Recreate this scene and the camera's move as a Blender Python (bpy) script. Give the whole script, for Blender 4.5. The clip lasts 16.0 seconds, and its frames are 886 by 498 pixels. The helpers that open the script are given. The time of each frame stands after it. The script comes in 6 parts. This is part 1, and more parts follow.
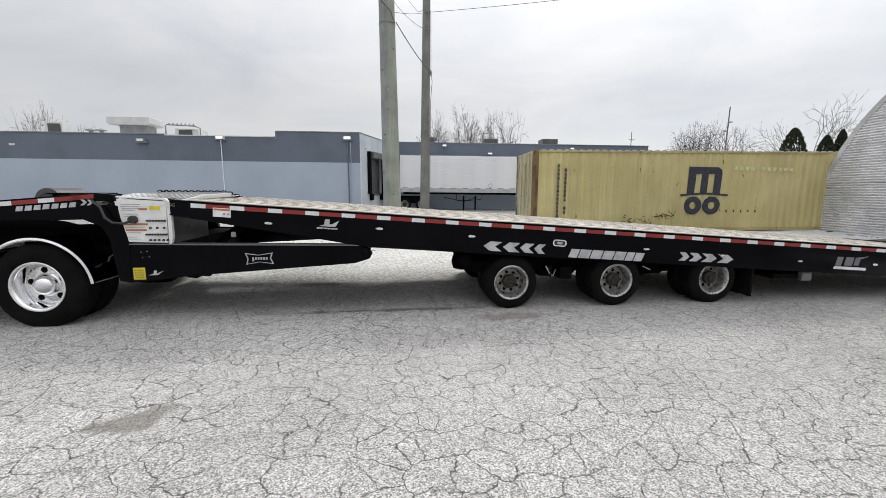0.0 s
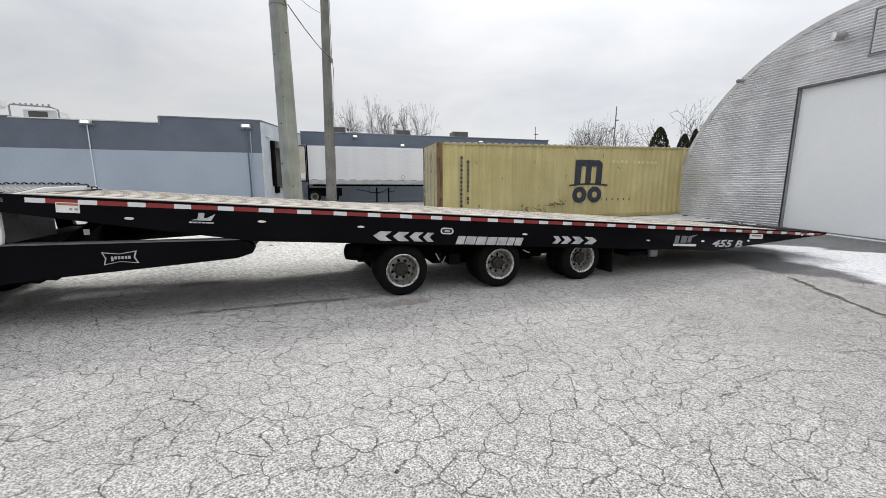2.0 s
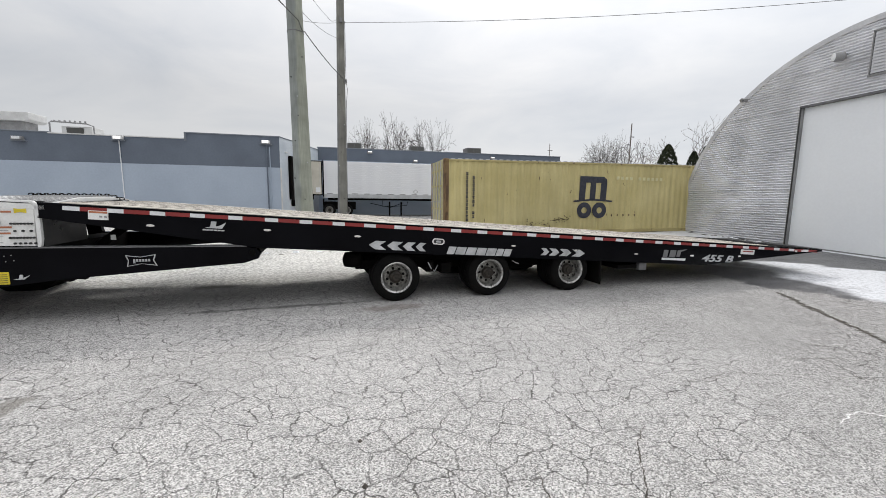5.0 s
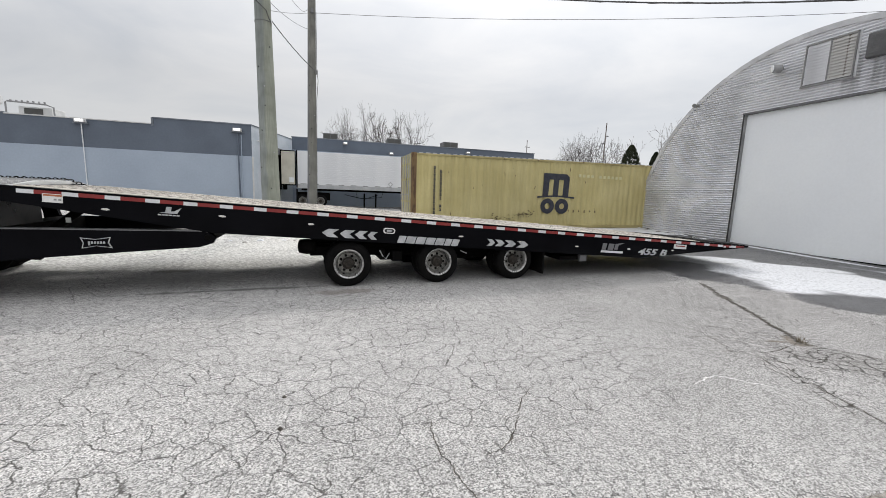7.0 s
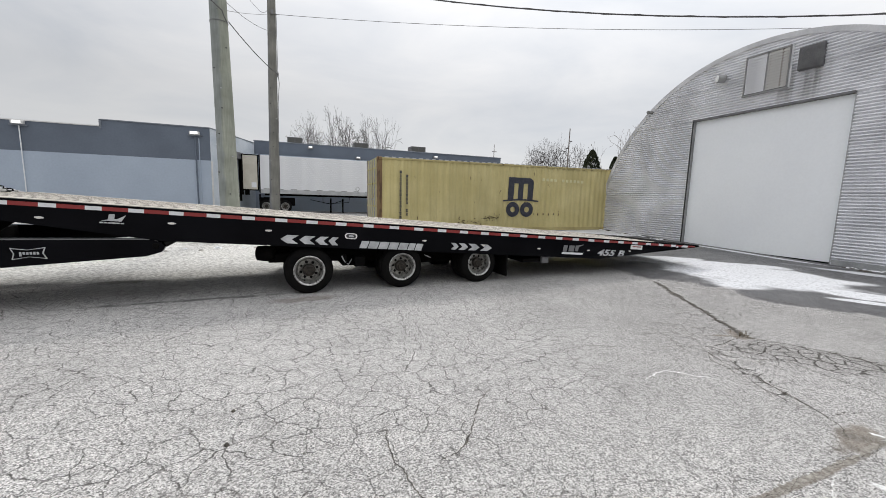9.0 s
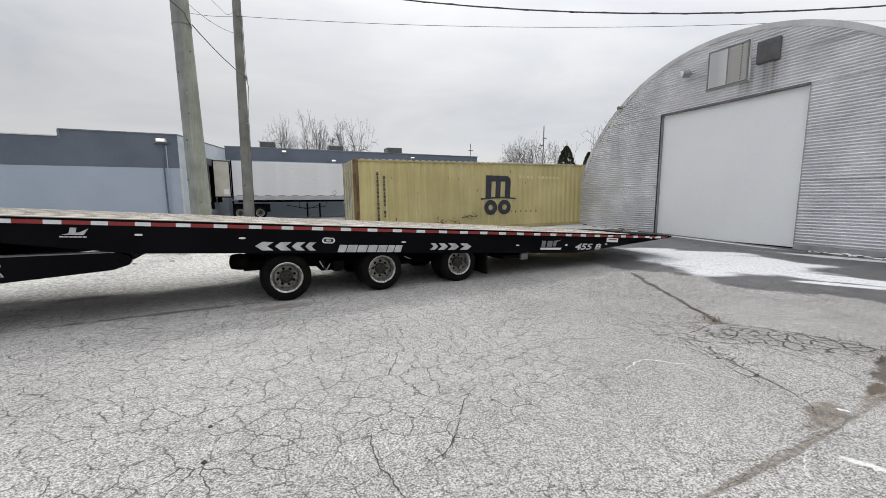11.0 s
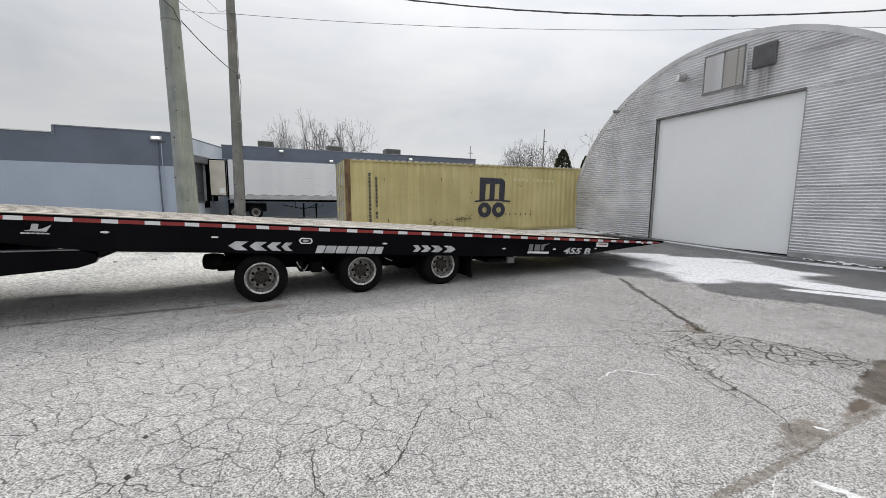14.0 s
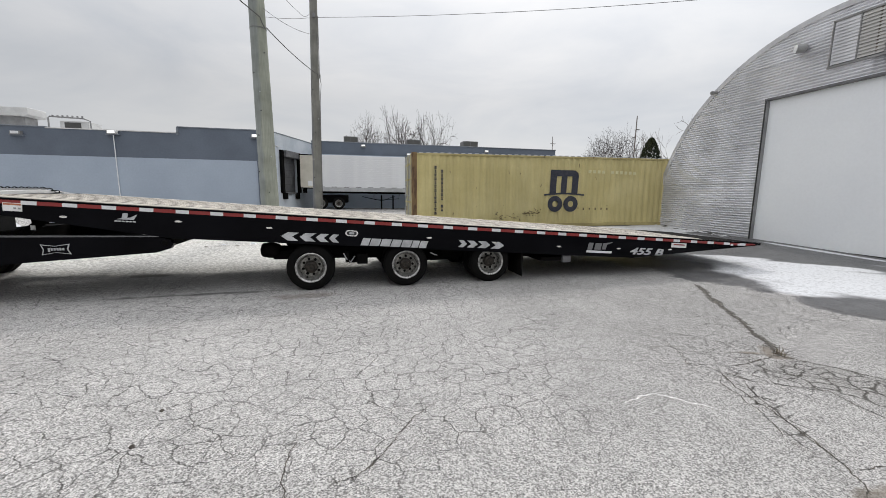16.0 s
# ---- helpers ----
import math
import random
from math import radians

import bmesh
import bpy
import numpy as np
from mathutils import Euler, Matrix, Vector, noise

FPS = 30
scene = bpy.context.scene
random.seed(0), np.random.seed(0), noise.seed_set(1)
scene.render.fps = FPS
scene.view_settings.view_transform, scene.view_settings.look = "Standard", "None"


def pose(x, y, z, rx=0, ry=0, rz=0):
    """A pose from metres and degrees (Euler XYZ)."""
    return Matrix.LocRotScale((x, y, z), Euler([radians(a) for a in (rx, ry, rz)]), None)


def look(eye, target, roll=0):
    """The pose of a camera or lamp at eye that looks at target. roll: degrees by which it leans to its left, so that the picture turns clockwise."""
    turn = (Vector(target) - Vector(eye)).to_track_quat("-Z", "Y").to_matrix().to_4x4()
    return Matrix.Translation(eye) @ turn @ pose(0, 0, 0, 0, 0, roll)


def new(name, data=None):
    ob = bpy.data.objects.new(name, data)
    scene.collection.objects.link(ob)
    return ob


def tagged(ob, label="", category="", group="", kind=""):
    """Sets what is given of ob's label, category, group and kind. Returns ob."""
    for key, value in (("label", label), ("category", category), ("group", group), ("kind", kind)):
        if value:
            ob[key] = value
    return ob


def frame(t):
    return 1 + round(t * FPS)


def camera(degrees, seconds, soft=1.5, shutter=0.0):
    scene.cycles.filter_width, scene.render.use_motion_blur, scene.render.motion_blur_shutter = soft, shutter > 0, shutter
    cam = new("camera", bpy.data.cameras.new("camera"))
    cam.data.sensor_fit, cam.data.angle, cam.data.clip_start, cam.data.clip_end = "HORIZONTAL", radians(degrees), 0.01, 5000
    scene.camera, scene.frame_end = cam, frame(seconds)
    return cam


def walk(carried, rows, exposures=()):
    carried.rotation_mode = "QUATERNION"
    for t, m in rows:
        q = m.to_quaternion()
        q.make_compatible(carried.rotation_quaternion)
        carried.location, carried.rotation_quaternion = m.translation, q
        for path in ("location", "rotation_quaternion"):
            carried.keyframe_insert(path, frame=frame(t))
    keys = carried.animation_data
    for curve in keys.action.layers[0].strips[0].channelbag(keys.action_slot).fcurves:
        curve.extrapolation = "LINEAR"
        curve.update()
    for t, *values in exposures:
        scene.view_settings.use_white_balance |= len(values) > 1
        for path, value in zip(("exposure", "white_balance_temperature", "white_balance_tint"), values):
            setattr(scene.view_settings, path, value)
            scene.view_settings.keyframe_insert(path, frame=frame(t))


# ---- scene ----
cam = camera(97.5, 16.0, soft=0.5)
PATH = [
    (0, (-4.321, -14.638, 1.69), (-4.2, -12.663, 1.4), 0.5),
    (0.5, (-4.271, -14.68, 1.683), (-4.045, -12.716, 1.381), 0.3),
    (1, (-4.122, -14.746, 1.678), (-3.811, -12.794, 1.375), 0.3),
    (1.5, (-3.981, -14.801, 1.671), (-3.571, -12.868, 1.361), 0.2),
    (2, (-3.92, -14.86, 1.678), (-3.398, -12.958, 1.35), 0.2),
    (2.5, (-3.917, -14.878, 1.677), (-3.315, -13.0, 1.348), 0.7),
    (3, (-3.912, -14.901, 1.682), (-3.283, -13.028, 1.37), 1.4),
    (3.5, (-3.9, -14.915, 1.682), (-3.319, -13.024, 1.389), 1.4),
    (3.7, (-3.892, -14.917, 1.682), (-3.358, -13.011, 1.4), 1.1),
    (5.8, (-3.439, -15.682, 1.654), (-2.995, -13.748, 1.402), 0.7),
    (6, (-3.392, -15.73, 1.656), (-2.914, -13.806, 1.396), 0.9),
    (6.5, (-3.361, -15.882, 1.66), (-2.836, -13.972, 1.383), 1.4),
    (7, (-3.267, -15.934, 1.656), (-2.717, -14.032, 1.373), 2.1),
    (7.5, (-3.155, -15.925, 1.653), (-2.564, -14.035, 1.374), 2.5),
    (8, (-3.143, -15.948, 1.662), (-2.504, -14.072, 1.391), 2.2),
    (8.5, (-3.151, -15.962, 1.661), (-2.478, -14.097, 1.397), 1.8),
    (9, (-3.143, -15.967, 1.662), (-2.449, -14.109, 1.405), 1.7),
    (11.5, (-3.107, -15.955, 1.661), (-2.302, -14.141, 1.405), -0.8),
    (12, (-3.096, -15.967, 1.665), (-2.279, -14.159, 1.411), -1.1),
    (12.5, (-3.09, -15.958, 1.658), (-2.27, -14.151, 1.411), -1.3),
    (13, (-3.032, -15.962, 1.655), (-2.219, -14.15, 1.411), -1.0),
    (13.5, (-2.863, -15.976, 1.656), (-2.065, -14.158, 1.41), -0.3),
    (14, (-2.749, -15.932, 1.644), (-1.963, -14.109, 1.4), 0.5),
    (14.5, (-2.635, -15.824, 1.669), (-1.894, -13.983, 1.422), 1.1),
    (15, (-2.463, -15.782, 1.674), (-1.817, -13.907, 1.41), 1.6),
    (15.5, (-2.238, -15.82, 1.683), (-1.717, -13.91, 1.396), 1.5),
    (16, (-2.104, -15.94, 1.681), (-1.706, -14.001, 1.394), 0.8),
]
walk(cam, [(t, look(eye, target, roll)) for t, eye, target, roll in PATH], [(0.0, 0.10), (3.5, 0.07), (8.0, 0.0), (12.5, -0.08), (16.0, -0.06)])

# ---- world, sun, exposure ----
SUN_EL, SUN_AZ = 45.0, 16.0            # degrees; azimuth from +y towards +x
world = bpy.data.worlds.new("overcast_sky")
scene.world = world
world.use_nodes = True
wn, wl = world.node_tree.nodes, world.node_tree.links
wn.clear()


def wnode(kind, **kw):
    n = wn.new(kind)
    for k, v in kw.items():
        n.inputs[k].default_value = v
    return n


w_out, w_bg = wn.new("ShaderNodeOutputWorld"), wn.new("ShaderNodeBackground")
w_tex = wn.new("ShaderNodeTexCoord")
w_sep = wn.new("ShaderNodeSeparateXYZ")
wl.new(w_tex.outputs["Generated"], w_sep.inputs[0])
w_sky = wn.new("ShaderNodeTexSky")
w_sky.sky_type, w_sky.sun_disc = "NISHITA", False
w_sky.sun_elevation, w_sky.sun_rotation = radians(SUN_EL), radians(SUN_AZ)
w_map = wn.new("ShaderNodeMapping")
w_map.inputs["Scale"].default_value = (1.0, 1.0, 3.2)
wl.new(w_tex.outputs["Generated"], w_map.inputs[0])
w_noise = wnode("ShaderNodeTexNoise", Scale=2.1, Detail=7.0, Roughness=0.56, Distortion=0.5)
wl.new(w_map.outputs[0], w_noise.inputs["Vector"])
w_cloud = wn.new("ShaderNodeValToRGB")
w_cloud.color_ramp.elements[0].position, w_cloud.color_ramp.elements[1].position = 0.32, 0.70
w_cloud.color_ramp.elements[0].color = (0.625, 0.645, 0.68, 1)
w_cloud.color_ramp.elements[1].color = (0.80, 0.795, 0.795, 1)
wl.new(w_noise.outputs["Fac"], w_cloud.inputs[0])
w_up = wn.new("ShaderNodeMapRange")
w_up.inputs["From Min"].default_value, w_up.inputs["From Max"].default_value = 0.22, 0.95
w_up.inputs["To Min"].default_value, w_up.inputs["To Max"].default_value = 1.0, 2.30
wl.new(w_sep.outputs["Z"], w_up.inputs[0])
w_mul = wn.new("ShaderNodeVectorMath")
w_mul.operation = "SCALE"
wl.new(w_cloud.outputs[0], w_mul.inputs[0])
w_dot = wn.new("ShaderNodeVectorMath")
w_dot.operation = "DOT_PRODUCT"
w_dot.inputs[1].default_value = (0.80, 0.30, 0.50)   # the brighter side of the cloud
wl.new(w_tex.outputs["Generated"], w_dot.inputs[0])
w_glow = wn.new("ShaderNodeMapRange")
w_glow.inputs["From Min"].default_value, w_glow.inputs["From Max"].default_value = 0.1, 0.95
w_glow.inputs["To Min"].default_value, w_glow.inputs["To Max"].default_value = 0.85, 1.11
wl.new(w_dot.outputs["Value"], w_glow.inputs[0])
w_both = wn.new("ShaderNodeMath")
w_both.operation = "MULTIPLY"
wl.new(w_up.outputs[0], w_both.inputs[0])
wl.new(w_glow.outputs[0], w_both.inputs[1])
wl.new(w_both.outputs[0], w_mul.inputs["Scale"])
w_dim = wn.new("ShaderNodeVectorMath")
w_dim.operation = "SCALE"
w_dim.inputs["Scale"].default_value = 0.10
wl.new(w_sky.outputs[0], w_dim.inputs[0])
w_mix = wn.new("ShaderNodeMix")
w_mix.data_type = "RGBA"
w_mix.inputs["Factor"].default_value = 0.93
wl.new(w_dim.outputs[0], w_mix.inputs["A"])
wl.new(w_mul.outputs[0], w_mix.inputs["B"])
wl.new(w_mix.outputs["Result"], w_bg.inputs["Color"])
w_bg.inputs["Strength"].default_value = 1.0
wl.new(w_bg.outputs[0], w_out.inputs[0])

sun = new("sun", bpy.data.lights.new("sun", "SUN"))
sun.data.energy, sun.data.angle, sun.data.color = 1.35, radians(9.0), (1.0, 0.975, 0.94)
s_dir = Vector((math.sin(radians(SUN_AZ)) * math.cos(radians(SUN_EL)), math.cos(radians(SUN_AZ)) * math.cos(radians(SUN_EL)), math.sin(radians(SUN_EL))))
sun.matrix_basis = look(s_dir * 60, (0, 0, 0))
scene.view_settings.exposure = 0.0


# ---- materials ----
def make(name, c1, c2, scale=3.0, rough=0.6, metal=0.0, fine=40.0, fine_amt=0.10, bump=0.08, spread=(0.35, 0.65), rand=0.0, coat=0.0, rough_var=0.12, spec=0.5):
    """Two colours by a broad noise, a fine grain over them, and bump from the grain."""
    m = bpy.data.materials.new(name)
    m.use_nodes = True
    n, l = m.node_tree.nodes, m.node_tree.links
    b = n["Principled BSDF"]
    tc = n.new("ShaderNodeTexCoord")
    big, small = n.new("ShaderNodeTexNoise"), n.new("ShaderNodeTexNoise")
    big.inputs["Scale"].default_value, big.inputs["Detail"].default_value = scale, 6.0
    small.inputs["Scale"].default_value, small.inputs["Detail"].default_value = fine, 4.0
    for t in (big, small):
        l.new(tc.outputs["Object"], t.inputs["Vector"])
    ramp = n.new("ShaderNodeValToRGB")
    ramp.color_ramp.elements[0].position, ramp.color_ramp.elements[1].position = spread
    ramp.color_ramp.elements[0].color, ramp.color_ramp.elements[1].color = (*c1, 1), (*c2, 1)
    l.new(big.outputs["Fac"], ramp.inputs[0])
    grain = n.new("ShaderNodeMapRange")
    grain.inputs["From Min"].default_value, grain.inputs["From Max"].default_value = 0.3, 0.7
    grain.inputs["To Min"].default_value, grain.inputs["To Max"].default_value = 1 - fine_amt, 1 + fine_amt
    l.new(small.outputs["Fac"], grain.inputs[0])
    mul = n.new("ShaderNodeVectorMath")
    mul.operation = "SCALE"
    l.new(ramp.outputs[0], mul.inputs[0])
    if rand:
        info, add = n.new("ShaderNodeObjectInfo"), n.new("ShaderNodeMath")
        add.operation = "MULTIPLY_ADD"
        l.new(info.outputs["Random"], add.inputs[0])
        add.inputs[1].default_value = rand
        l.new(grain.outputs[0], add.inputs[2])
        l.new(add.outputs[0], mul.inputs["Scale"])
    else:
        l.new(grain.outputs[0], mul.inputs["Scale"])
    l.new(mul.outputs[0], b.inputs["Base Color"])
    rr = n.new("ShaderNodeMapRange")
    rr.inputs["To Min"].default_value, rr.inputs["To Max"].default_value = max(0.02, rough - rough_var), min(1.0, rough + rough_var)
    l.new(big.outputs["Fac"], rr.inputs[0])
    l.new(rr.outputs[0], b.inputs["Roughness"])
    b.inputs["Metallic"].default_value = metal
    b.inputs["Coat Weight"].default_value = coat
    b.inputs["Specular IOR Level"].default_value = spec
    if bump:
        bp = n.new("ShaderNodeBump")
        bp.inputs["Strength"].default_value, bp.inputs["Distance"].default_value = bump, 0.01
        l.new(small.outputs["Fac"], bp.inputs["Height"])
        l.new(bp.outputs[0], b.inputs["Normal"])
    return m


def plain(name, c, rough=0.5, metal=0.0):
    return make(name, tuple(v * 0.9 for v in c), tuple(min(1, v * 1.08) for v in c), 5.0, rough, metal, 60.0, 0.05, 0.03)


M_BLACK = make("black_trailer_paint", (0.0022, 0.0023, 0.0032), (0.0042, 0.0044, 0.0060), 1.2, 0.13, 0.0, 90.0, 0.15, 0.012, rough_var=0.08, spec=0.055)
M_CHASSIS = make("dull_black_chassis", (0.002, 0.002, 0.0022), (0.0065, 0.006, 0.0055), 3.0, 0.75, 0.0, 40.0, 0.25, 0.2, spec=0.05)
M_RUBBER = make("tyre_rubber", (0.004, 0.004, 0.0043), (0.009, 0.0085, 0.008), 4.0, 0.82, 0.0, 60.0, 0.2, 0.25, spec=0.07)
M_RIM = make("worn_steel_rim", (0.24, 0.235, 0.225), (0.54, 0.535, 0.52), 14.0, 0.30, 0.75, 70.0, 0.2, 0.1)
M_DISC = make("dull_wheel_disc", (0.10, 0.095, 0.085), (0.34, 0.33, 0.30), 26.0, 0.45, 0.35, 70.0, 0.25, 0.1)
M_CHROME = make("polished_aluminium", (0.72, 0.72, 0.73), (0.86, 0.86, 0.87), 3.0, 0.06, 1.0, 60.0, 0.03, 0.01, rough_var=0.03)
M_HUB = make("greasy_hub", (0.008, 0.007, 0.006), (0.055, 0.045, 0.035), 14.0, 0.55, 0.4, 60.0, 0.2, 0.1)
M_PLANK = make("pale_deck_boards", (0.37, 0.338, 0.29), (0.55, 0.51, 0.45), 2.0, 0.75, 0.0, 50.0, 0.16, 0.2, rand=0.22)
M_TREAD = make("frosted_tread_plate", (0.70, 0.70, 0.69), (0.82, 0.82, 0.81), 3.0, 0.6, 0.1, 45.0, 0.06, 0.04)
M_STRIP = make("dark_deck_strip", (0.018, 0.016, 0.014), (0.06, 0.054, 0.048), 4.0, 0.95, 0.0, 40.0, 0.2, 0.1, spec=0.05)
M_HOOD = make("dark_sheet_hood", (0.095, 0.095, 0.098), (0.15, 0.15, 0.155), 3.0, 0.6, 0.2, 30.0, 0.08, 0.03)
M_TAPE_R = plain("red_reflective_tape", (0.235, 0.020, 0.018), 0.32)
M_TAPE_W = plain("white_reflective_tape", (0.70, 0.71, 0.72), 0.32)
M_SILVER = make("silver_decal", (0.36, 0.37, 0.38), (0.58, 0.59, 0.60), 6.0, 0.35, 0.25, 60.0, 0.05, 0.0)
M_WHITE = plain("white_label", (0.74, 0.74, 0.72), 0.45)
M_ORANGE = plain("orange_print", (0.42, 0.15, 0.07), 0.5)
M_PRINT = plain("grey_print", (0.30, 0.30, 0.30), 0.5)
M_YELLOW = plain("yellow_plate", (0.68, 0.54, 0.03), 0.45)
M_DARK = plain("dark_knob", (0.02, 0.02, 0.021), 0.4)
M_AMBER = plain("clear_marker_lens", (0.62, 0.58, 0.52), 0.15)
M_GALV = make("galvanised_steel", (0.33, 0.34, 0.35), (0.47, 0.48, 0.49), 2.5, 0.5, 0.55, 30.0, 0.10, 0.05)
M_DOOR = make("white_door_panel", (0.85, 0.87, 0.90), (0.90, 0.92, 0.94), 0.35, 0.55, 0.0, 14.0, 0.015, 0.01)
M_FLASH = make("pale_arch_flashing", (0.50, 0.50, 0.52), (0.66, 0.66, 0.68), 1.4, 0.5, 0.25, 20.0, 0.06, 0.04)
M_TRIM = make("grey_steel_trim", (0.12, 0.12, 0.125), (0.19, 0.19, 0.195), 4.0, 0.5, 0.3, 30.0, 0.1, 0.05)
M_BAND = make("slate_painted_block", (0.106, 0.127, 0.163), (0.132, 0.157, 0.198), 0.5, 0.75, 0.0, 9.0, 0.05, 0.10)
M_WALL = make("blue_grey_painted_block", (0.355, 0.412, 0.495), (0.40, 0.462, 0.545), 0.4, 0.75, 0.0, 9.0, 0.04, 0.10)
M_SIDE = make("pale_painted_side_wall", (0.46, 0.51, 0.56), (0.58, 0.62, 0.66), 0.8, 0.75, 0.0, 9.0, 0.05, 0.10)
M_CAP = plain("parapet_cap", (0.17, 0.19, 0.22), 0.5)
M_ROOF = make("roof_membrane", (0.45, 0.45, 0.45), (0.65, 0.65, 0.65), 1.0, 0.8)
M_UNIT = make("roof_unit_sheet", (0.22, 0.22, 0.22), (0.33, 0.33, 0.33), 2.0, 0.6, 0.2)
M_UNITW = make("pale_roof_unit", (0.55, 0.55, 0.54), (0.66, 0.66, 0.65), 2.0, 0.6, 0.1)
M_GRILL = plain("dark_grille", (0.07, 0.07, 0.065), 0.6)
M_VAN = make("white_trailer_skin", (0.76, 0.77, 0.79), (0.84, 0.85, 0.86), 0.8, 0.45, 0.0, 20.0, 0.03, 0.03)
M_VANRAIL = make("van_rail", (0.42, 0.43, 0.44), (0.52, 0.53, 0.54), 2.0, 0.5, 0.2)
M_BEIGE = make("beige_inner_door", (0.52, 0.49, 0.41), (0.62, 0.59, 0.51), 1.4, 0.6)
M_BARK = make("bark", (0.050, 0.042, 0.040), (0.095, 0.082, 0.077), 5.0, 0.9, 0.0, 30.0, 0.2, 0.3)
M_BARKL = make("pale_bark", (0.15, 0.13, 0.12), (0.25, 0.22, 0.20), 5.0, 0.9, 0.0, 30.0, 0.2, 0.3)
M_EVERG = make("evergreen_leaf", (0.018, 0.026, 0.012), (0.040, 0.048, 0.022), 2.0, 0.8, 0.0, 20.0, 0.3, 0.0)
M_WIRE = plain("cable_jacket", (0.085, 0.082, 0.082), 0.7)
M_SNOW = make("packed_snow", (0.72, 0.73, 0.75), (0.84, 0.85, 0.86), 2.0, 0.75, 0.0, 25.0, 0.06, 0.35)
M_CRACK = make("crack_filling_dirt", (0.03, 0.027, 0.023), (0.12, 0.105, 0.088), 16.0, 0.95, 0.0, 60.0, 0.35, 0.5)
M_MUD = make("brown_dirt", (0.036, 0.032, 0.028), (0.17, 0.158, 0.142), 26.0, 0.95, 0.0, 120.0, 0.40, 0.4, spread=(0.40, 0.60))
M_CHALK = make("worn_white_paint", (0.60, 0.60, 0.585), (0.80, 0.80, 0.79), 22.0, 0.8, 0.0, 60.0, 0.2, 0.2)
M_CONC = make("weathered_concrete", (0.30, 0.29, 0.26), (0.46, 0.44, 0.40), 2.0, 0.85, 0.0, 30.0, 0.12, 0.2)
M_LAMPLENS = plain("lamp_lens", (0.78, 0.79, 0.80), 0.2)
M_LIT = plain("lit_lamp_lens", (0.80, 0.81, 0.82), 0.2)
M_LIT.node_tree.nodes["Principled BSDF"].inputs["Emission Color"].default_value = (1, 0.99, 0.97, 1)
M_LIT.node_tree.nodes["Principled BSDF"].inputs["Emission Strength"].default_value = 0.9
M_DRUM = make("greasy_winch_steel", (0.022, 0.022, 0.024), (0.06, 0.06, 0.063), 5.0, 0.5, 0.1, 40.0, 0.2, 0.1)
M_PANEL = make("scuffed_dark_panel", (0.016, 0.016, 0.018), (0.045, 0.045, 0.048), 4.0, 0.30, 0.5, 50.0, 0.1, 0.05)
M_JOINT = make("brown_joint_dirt", (0.15, 0.135, 0.115), (0.34, 0.32, 0.285), 24.0, 0.95, 0.0, 110.0, 0.35, 0.4)
M_FAINT = make("faint_worn_paint", (0.50, 0.495, 0.485), (0.78, 0.775, 0.765), 30.0, 0.85, 0.0, 80.0, 0.3, 0.2)
M_DIM = plain("dim_grey_print", (0.15, 0.15, 0.155), 0.45)
M_INK = make("navy_container_paint", (0.020, 0.022, 0.035), (0.045, 0.047, 0.062), 8.0, 0.6, 0.0, 40.0, 0.2, 0.05)


def rusty(name, c1, c2, rust_at, streak=1.0):
    """Paint with grain, vertical streaks and rust where a noise passes rust_at."""
    m = make(name, c1, c2, 0.7, 0.62, 0.0, 30.0, 0.07, 0.06)
    n, l = m.node_tree.nodes, m.node_tree.links
    b = n["Principled BSDF"]
    tc = n.new("ShaderNodeTexCoord")
    mp = n.new("ShaderNodeMapping")
    mp.inputs["Scale"].default_value = (1.0, 1.0, 0.30 * streak)
    l.new(tc.outputs["Object"], mp.inputs[0])
    ns = n.new("ShaderNodeTexNoise")
    ns.inputs["Scale"].default_value, ns.inputs["Detail"].default_value, ns.inputs["Roughness"].default_value = 5.0, 9.0, 0.65
    l.new(mp.outputs[0], ns.inputs["Vector"])
    rp = n.new("ShaderNodeValToRGB")
    rp.color_ramp.elements[0].position, rp.color_ramp.elements[1].position = rust_at, rust_at + 0.06
    l.new(ns.outputs["Fac"], rp.inputs[0])
    mx = n.new("ShaderNodeMix")
    mx.data_type = "RGBA"
    old = b.inputs["Base Color"].links[0].from_socket
    l.new(rp.outputs[0], mx.inputs["Factor"])
    l.new(old, mx.inputs["A"])
    mx.inputs["B"].default_value = (0.085, 0.045, 0.022, 1)
    ms = n.new("ShaderNodeMapping")
    ms.inputs["Scale"].default_value = (1.0, 1.0, 0.06)
    l.new(tc.outputs["Object"], ms.inputs[0])
    nt = n.new("ShaderNodeTexNoise")
    nt.inputs["Scale"].default_value, nt.inputs["Detail"].default_value = 4.5, 6.0
    l.new(ms.outputs[0], nt.inputs["Vector"])
    tn = n.new("ShaderNodeMapRange")
    for k, v in zip(("From Min", "From Max", "To Min", "To Max"), (0.32, 0.68, 0.92, 1.06)):
        tn.inputs[k].default_value = v
    l.new(nt.outputs["Fac"], tn.inputs[0])
    sv = n.new("ShaderNodeVectorMath")
    sv.operation = "SCALE"
    l.new(mx.outputs["Result"], sv.inputs[0])
    l.new(tn.outputs[0], sv.inputs["Scale"])
    l.new(sv.outputs[0], b.inputs["Base Color"])
    return m


